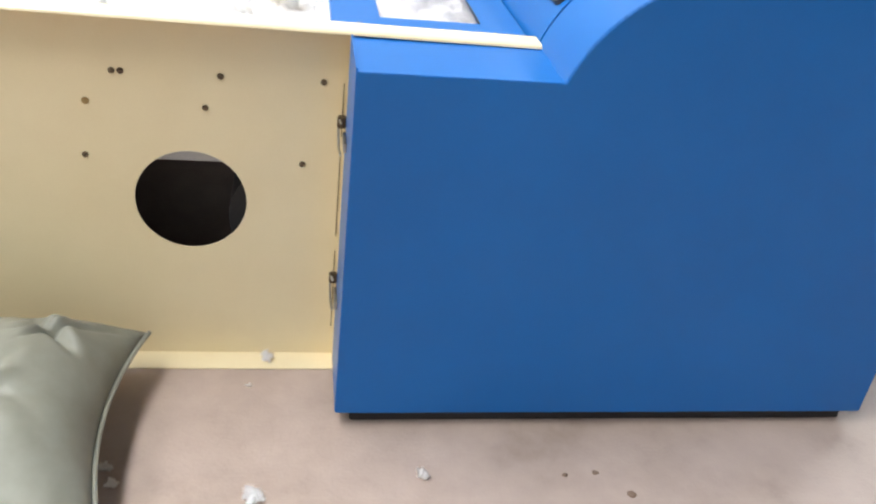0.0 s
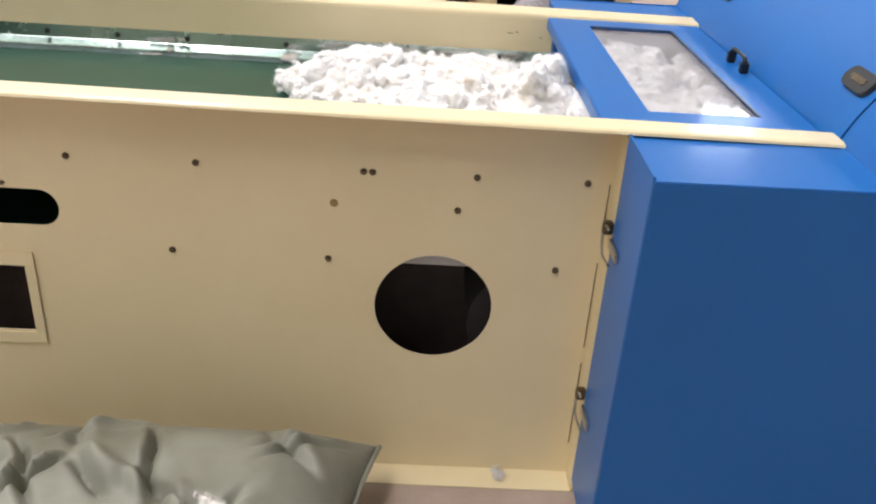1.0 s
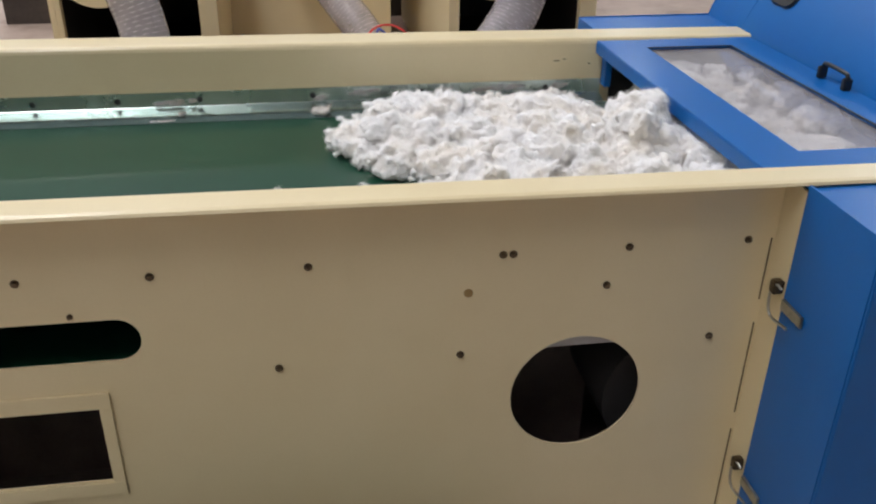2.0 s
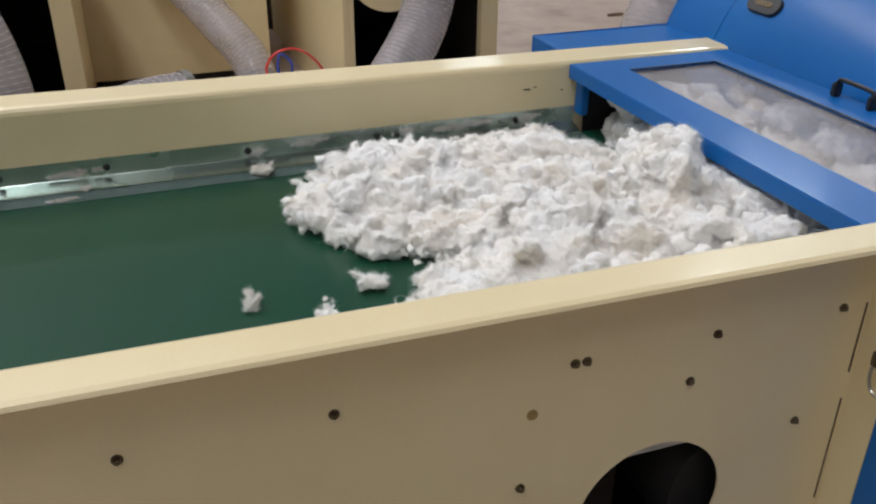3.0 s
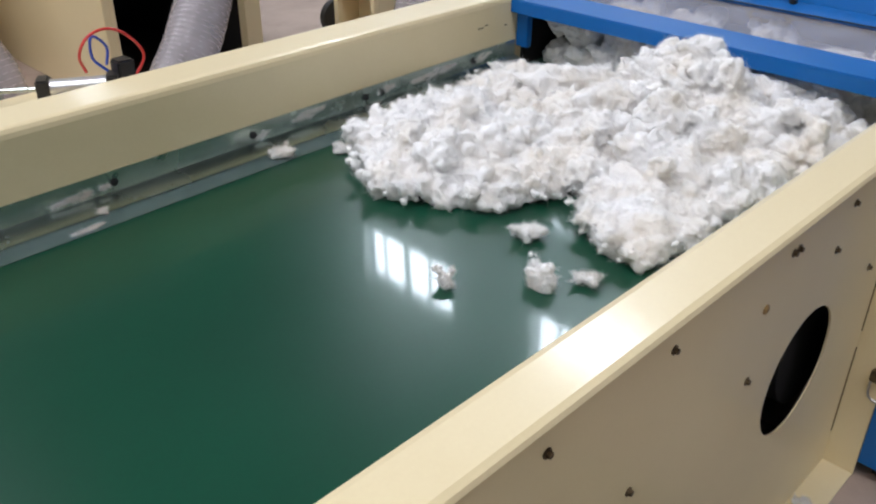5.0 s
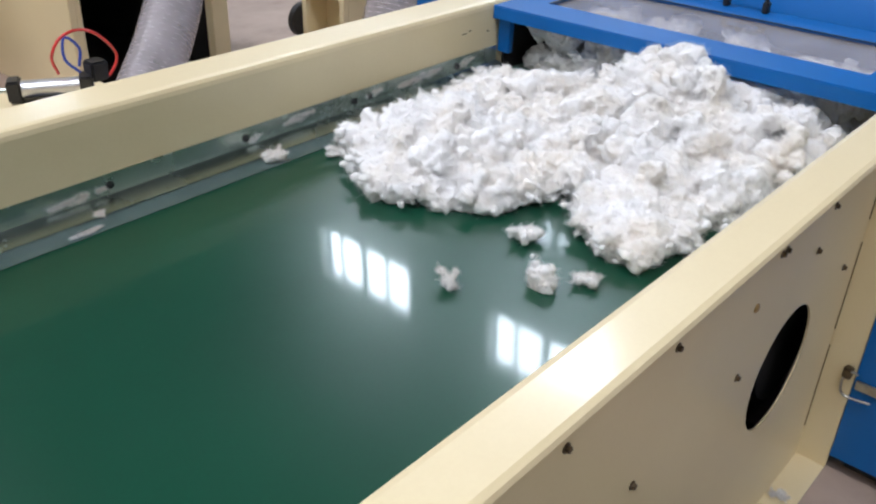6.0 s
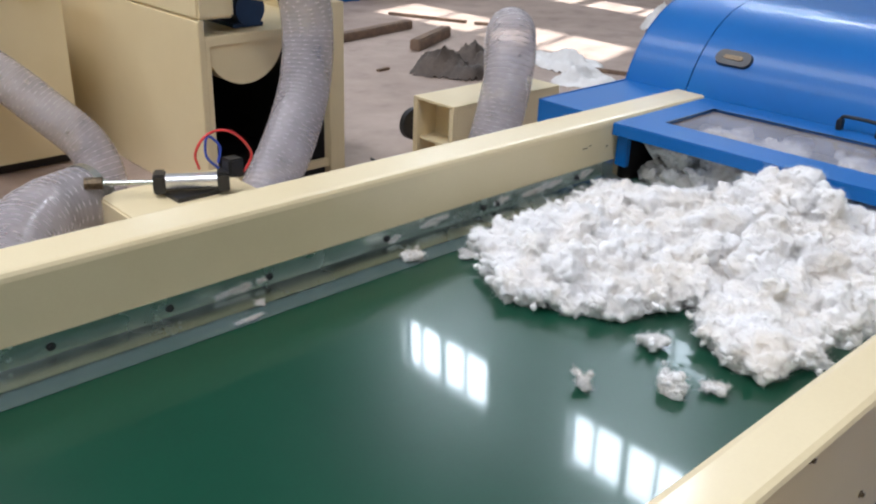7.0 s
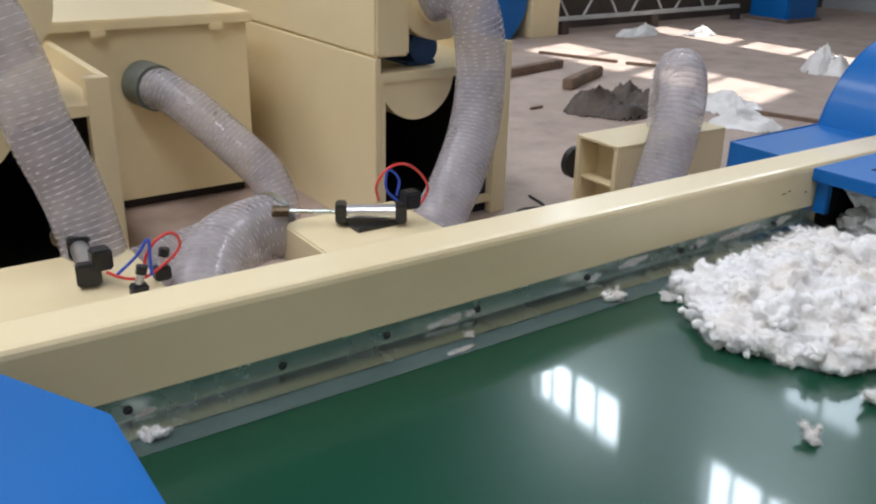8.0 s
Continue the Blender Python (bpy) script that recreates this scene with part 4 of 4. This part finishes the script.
fan_unit(0.0, True)
fan_unit(-1.98, False)
hose([(0.61, 3.02, 1.16), (0.68, 2.90, 1.20), (0.745, 2.86, 1.08), (0.77, 2.84, 0.86), (0.70, 2.78, 0.62), (0.54, 2.68, 0.42), (0.38, 2.60, 0.27), (0.26, 2.52, 0.12)], 0.112, "clear spiral hose hanging from the fan to a duct")
hose([(-1.30, 2.98, 1.30), (-1.20, 2.82, 1.22), (-1.14, 2.76, 1.05), (-1.10, 2.72, 0.85), (-1.03, 2.68, 0.62), (-1.0, 2.62, 0.42), (-1.0, 2.56, 0.22)], 0.105, "clear spiral hose hanging from the fan to a duct")

# filter box between the fan units
fb = thing("filter_box", "cream sheet steel filter box with a lid and a round outlet", "cabinet", (-0.3, 4.5, 0))
part("body", box(-0.76, 0.24, 4.2, 5.1, 0.06, 0.93, 0.004), CREAM, fb)
part("lid", box(-0.80, 0.26, 4.16, 5.14, 0.93, 0.985, 0.008), CREAM, fb)
# set-back plinth, its near-black colour stands for the shade under the box
part("plinth", box(-0.70, 0.20, 4.26, 5.05, 0.0, 0.06, 0), SHADE_BLACK, fb)
for cx in (-0.53, 0.06):
    part("lid_catch", box(cx - 0.035, cx + 0.035, 4.15, 4.16, 0.905, 0.94, 0.002), CREAM, fb)
part("outlet", rod((-0.33, 4.2, 0.66), (-0.30, 4.06, 0.655), 0.115, 32), SPIGOT, fb, "dark grey-green round spigot")
hose([(-0.31, 4.10, 0.655), (-0.27, 3.98, 0.645), (-0.19, 3.85, 0.57), (-0.07, 3.70, 0.43), (0.03, 3.58, 0.30), (0.06, 3.50, 0.17), (0.05, 3.46, 0.02)], 0.10, "clear spiral hose from the filter box down to the floor")


# ducts with pneumatic flaps
def duct(x0, x1, y0, y1, top, flap):
    ob = thing("flap_duct", "cream steel duct with a pneumatic flap", "duct", ((x0 + x1) / 2, (y0 + y1) / 2, 0), group="flap ducts")
    outline = [(x0, 0.0), (x1, 0.0), (x1, top), (x0 + flap, top), (x0, top - flap * 0.5)]
    part("duct_body", prism(outline, "y", y0, y1, 0.006), CREAM, ob)
    part("duct_flange", box(x0 + flap, x1 + 0.02, y0 - 0.02, y1 + 0.02, top - 0.04, top - 0.025, 0.002), CREAM, ob)
    return ob


duct(-0.34, 0.14, 1.95, 2.56, 0.435, 0.02)
duct(-1.50, -0.90, 2.06, 2.62, 0.44, 0.02)


def cylinder(a, b, rod_end, loops):
    """A pneumatic cylinder with end caps, rod, clevis and air tubes."""
    a, b, r = Vector(a), Vector(b), Vector(rod_end)
    d = (b - a).normalized()
    ob = thing("air_cylinder", "silver pneumatic cylinder with black end caps on the duct", "cylinder", tuple(a), group="air cylinders")
    part("barrel", rod(a, b, 0.029, 24), ALU, ob)
    for c in (a, b):
        m = Matrix.Translation(c) @ d.to_track_quat("X", "Z").to_matrix().to_4x4()
        bm = bmesh.new()
        bmesh.ops.create_cube(bm, size=1, matrix=m @ Matrix.Diagonal((0.042, 0.072, 0.072, 1)))
        part("end_cap", bevelled(bm, 0.006), BLACK, ob)
    part("piston_rod", rod(a, r, 0.009, 12), STEEL, ob)
    part("clevis", rod(r - d * 0.03, r + d * 0.03, 0.022, 10), BOLT, ob)
    part("foot", box(min(a.x, b.x) + 0.01, max(a.x, b.x) - 0.01, min(a.y, b.y), max(a.y, b.y) + 0.02, a.z - 0.055, a.z - 0.034, 0.002), BLACK, ob)
    v = part("valve", box(b.x + 0.01, b.x + 0.07, b.y - 0.03, b.y + 0.03, b.z + 0.01, b.z + 0.075, 0.006), BLACK, ob)
    part("air_tube", tube(loops[0], 0.005, 8, 0.015), RED_TUBE, v, "red air tube")
    part("air_tube", tube(loops[1], 0.005, 8, 0.015), BLUE_TUBE, v, "blue air tube")
    return ob


cylinder((-0.17, 2.42, 0.485), (0.02, 2.31, 0.485), (-0.36, 2.53, 0.49), (
    [(0.07, 2.32, 0.50), (0.113, 2.33, 0.49), (0.152, 2.33, 0.552), (0.098, 2.33, 0.63), (0.032, 2.33, 0.661), (-0.034, 2.33, 0.646), (-0.067, 2.34, 0.588), (-0.045, 2.36, 0.525)],
    [(0.02, 2.34, 0.52), (-0.02, 2.35, 0.57), (-0.01, 2.35, 0.64), (0.03, 2.34, 0.60), (0.02, 2.34, 0.54)]))
cylinder((-1.06, 2.56, 0.485), (-1.09, 2.32, 0.485), (-1.10, 2.68, 0.485), (
    [(-1.05, 2.27, 0.50), (-1.0, 2.25, 0.475), (-0.934, 2.25, 0.469), (-0.849, 2.25, 0.518), (-0.825, 2.25, 0.560), (-0.85, 2.25, 0.595), (-0.90, 2.25, 0.578), (-0.937, 2.25, 0.525), (-0.95, 2.22, 0.475)],
    [(-1.021, 2.26, 0.489), (-0.96, 2.25, 0.542), (-0.922, 2.25, 0.589), (-0.925, 2.24, 0.53), (-0.93, 2.22, 0.48)]))
for at in ((-0.985, 2.17, 0.44), (-0.885, 2.27, 0.44)):
    valve = thing("flow_valve", "black and silver air valve on the cream duct", "valve", at, group="air valves")
    x, y, z = at
    part("valve_body", box(x - 0.025, x + 0.025, y - 0.022, y + 0.022, z, z + 0.045, 0.006), BLACK, valve)
    part("fitting", rod((x, y, z + 0.045), (x + 0.01, y, z + 0.075), 0.012, 12), ALU, valve)
    part("knob", rod((x + 0.01, y, z + 0.075), (x + 0.016, y, z + 0.10), 0.017, 12), BLACK, valve)
hose([(-0.33, 2.66, 0.39), (-0.50, 2.60, 0.39), (-0.64, 2.48, 0.38), (-0.76, 2.30, 0.34), (-0.84, 2.08, 0.24), (-0.86, 1.95, 0.13)], 0.125, "fat clear hose lying between the ducts", 0.03)
hose([(-0.15, 2.98, 0.22), (-0.42, 2.94, 0.24), (-0.70, 2.88, 0.22), (-0.95, 2.86, 0.18)], 0.11, "clear hose lying on the floor behind the ducts", 0.03)

# small open box with a standing hose
bx = thing("duct_box", "small cream steel box with an open recessed side", "box", (1.95, 2.85, 0))
part("top", box(1.53, 2.35, 2.69, 2.99, 0.415, 0.43, 0.003), CREAM, bx)
part("front", box(1.56, 2.35, 2.69, 2.705, 0.0, 0.415, 0.002), CREAM, bx)
part("back", box(1.56, 2.35, 2.975, 2.99, 0.0, 0.415, 0.002), CREAM, bx)
for y in (2.69, 2.96):
    part("edge_post", box(1.53, 1.56, y, y + 0.03, 0.0, 0.415, 0.002), CREAM, bx)
part("recess_panel", box(1.68, 1.69, 2.705, 2.975, 0.0, 0.415, 0), CREAM, bx)
part("recess_shelf", box(1.56, 1.68, 2.705, 2.975, 0.20, 0.21, 0), CREAM, bx)
hose([(1.36, 2.36, 0.02), (1.45, 2.38, 0.22), (1.555, 2.40, 0.45), (1.65, 2.44, 0.66), (1.75, 2.53, 0.775), (1.90, 2.68, 0.77), (2.03, 2.82, 0.66), (2.08, 2.86, 0.44)], 0.116, "clear spiral hose standing beside the blue machine")

part("pulley", rod((1.555, 2.995, 0.27), (1.555, 3.03, 0.27), 0.085, 28), BLACK, bx, "black pulley")
cable = thing("cable", "black cable trailing on the concrete floor", "cable", (1.2, 3.1, 0))
part("cable_run", tube([(0.75, 2.9, 0.008), (0.95, 3.02, 0.008), (1.12, 3.0, 0.008), (1.3, 3.14, 0.008), (1.45, 3.12, 0.008), (1.5, 3.3, 0.008)], 0.008, 8, 0.03), BLACK, cable)

# ---- far floor ----
def bar(name, a, b, w, h, mat, label, category="steel bar"):
    a, b = Vector(a), Vector(b)
    d = b - a
    m = Matrix.Translation((a + b) / 2 + Vector((0, 0, h / 2))) @ pose(0, 0, 0, 0, 0, math.degrees(math.atan2(d.y, d.x)))
    bm = bmesh.new()
    bmesh.ops.create_cube(bm, size=1, matrix=m @ Matrix.Diagonal((d.length, w, h, 1)))
    return tagged(part(name, bevelled(bm, min(w, h) * 0.12), mat), label, category)


bar("steel_bar", (3.2, 6.05, 0), (4.40, 6.30, 0), 0.10, 0.08, RUST, "brown square steel tube on the concrete floor")
bar("steel_bar", (3.70, 5.42, 0), (4.42, 5.78, 0), 0.10, 0.10, RUST, "short brown square steel tube on the concrete floor")
bar("steel_strip", (4.75, 7.02, 0), (5.1, 6.2, 0), 0.05, 0.03, RUST, "thin dark steel strip on the concrete floor")
bar("steel_strip", (5.13, 6.1, 0), (5.4, 5.6, 0), 0.05, 0.03, RUST, "thin dark steel strip on the concrete floor")
bar("steel_strip", (4.40, 4.04, 0), (4.6, 3.5, 0), 0.04, 0.03, RUST, "thin brown steel strip on the concrete floor")
bar("steel_strip", (2.92, 4.98, 0), (3.05, 5.0, 0), 0.03, 0.02, RUST, "short dark steel offcut on the concrete floor")


def crumpled(name, at, sx, sy, h, mat, label, seed, category):
    """Crumpled sheeting heaped on the floor."""
    n = 36
    bm = bmesh.new()
    rows = []
    for i in range(n + 1):
        row = []
        for j in range(n + 1):
            u, v = 2 * i / n - 1, 2 * j / n - 1
            rr = math.hypot(u, v)
            q = Vector((u * 2.2 + seed, v * 2.2, 0))
            fat = max(0, 1 - rr ** 2)
            z = h * fat ** 0.7 * max(0.05, 0.5 + 0.75 * noise.noise(q * 0.75) + 0.20 * abs(noise.noise(q * 2.2)) + 0.30 * abs(noise.noise(q * 4.7)) - 0.1) + 0.003
            wob = 1 + 0.35 * noise.noise(Vector((math.atan2(v, u) * 1.3, seed, 1)))
            row.append(bm.verts.new((at[0] + u * sx * wob, at[1] + v * sy * wob, max(0.003, z))))
        rows.append(row)
    for i in range(n):
        for j in range(n):
            u, v = 2 * (i + 0.5) / n - 1, 2 * (j + 0.5) / n - 1
            if u * u + v * v < 1:
                bm.faces.new((rows[i][j], rows[i + 1][j], rows[i + 1][j + 1], rows[i][j + 1]))
    bmesh.ops.delete(bm, geom=[v for v in bm.verts if not v.link_faces], context="VERTS")
    bmesh.ops.solidify(bm, geom=list(bm.faces), thickness=0.003)
    return tagged(part(name, bm, mat, smooth=50), label, category)


crumpled("tarpaulin", (3.55, 4.65, 0), 0.45, 0.35, 0.28, TARP, "crumpled dark brown tarpaulin heaped on the floor", 2.0, "tarpaulin")
crumpled("plastic_film", (4.40, 4.32, 0), 0.26, 0.40, 0.15, WHITE_FILM, "crumpled white plastic film on the floor", 5.0, "film")
crumpled("plastic_film", (4.05, 3.80, 0), 0.26, 0.26, 0.12, WHITE_FILM, "crumpled white plastic film on the floor", 8.0, "film")
crumpled("plastic_film", (6.74, 7.50, 0), 0.34, 0.16, 0.15, WHITE_FILM, "crumpled white plastic film near the lattice girder", 11.0, "film")
crumpled("plastic_film", (7.52, 7.16, 0), 0.24, 0.14, 0.12, WHITE_FILM, "small crumpled white plastic film on the floor", 14.0, "film")
crumpled("paper_bag", (6.62, 4.78, 0), 0.24, 0.26, 0.30, WHITE_FILM, "pale crumpled bag standing on the floor", 17.0, "bag")

# added sheet, dark so the gap beside the filter box looks shaded
sheet("back_board", box(-2.4, 1.3, 5.36, 5.40, 0.0, 0.95, 0), BOARD, "dark backing added behind the fan cabinets to shade the gap")
sheet("partition", box(4.6, 11.9, 8.35, 8.45, 0.0, 2.2, 0), BOARD, "dark brown boarded partition along the hall")
gird = thing("lattice_girder", "pale steel lattice girder lying before the partition", "girder", (7.4, 8.0, 0))
for z in (0.16, 0.44):
    part("chord", box(5.85, 9.3, 7.97, 8.03, z, z + 0.05, 0.004), FRAME, gird)
for k in range(8):
    xa = 5.95 + k * 0.42
    lean = 0.17 if k % 2 else -0.17
    part("lattice_bar", rod((xa - lean / 2, 8.0, 0.20), (xa + lean / 2, 8.0, 0.45), 0.016, 8), FRAME, gird)
for xa in (5.9, 7.5, 9.2):
    part("support_block", box(xa, xa + 0.12, 7.95, 8.05, 0.0, 0.16, 0.004), BOARD, gird)
drum = thing("blue_machine", "blue rounded machine casing at the far side of the hall", "machine", (5.0, 8.3, 0))
part("casing", prism(arc(4.72, 0.5, 0.62, -60, 90, 16) + [(3.9, 1.12), (3.9, 0.0), (5.0, 0.0)], "y", 7.95, 8.3, 0.01), BLUE, drum)
col = thing("cream_cabinet", "cream steel cabinet beside the blue machine", "cabinet", (5.6, 8.1, 0))
part("body", box(5.36, 5.80, 7.9, 8.3, 0.0, 1.6, 0.01), CREAM, col)
far = thing("blue_machine", "dark blue machine casing before the partition", "machine", (9.9, 7.7, 0))
part("casing", box(9.55, 10.25, 7.35, 8.0, 0.0, 1.4, 0.03), BLUE, far)
part("base_frame", box(9.5, 10.3, 7.3, 8.05, 0.0, 0.05, 0.004), DARK, far)
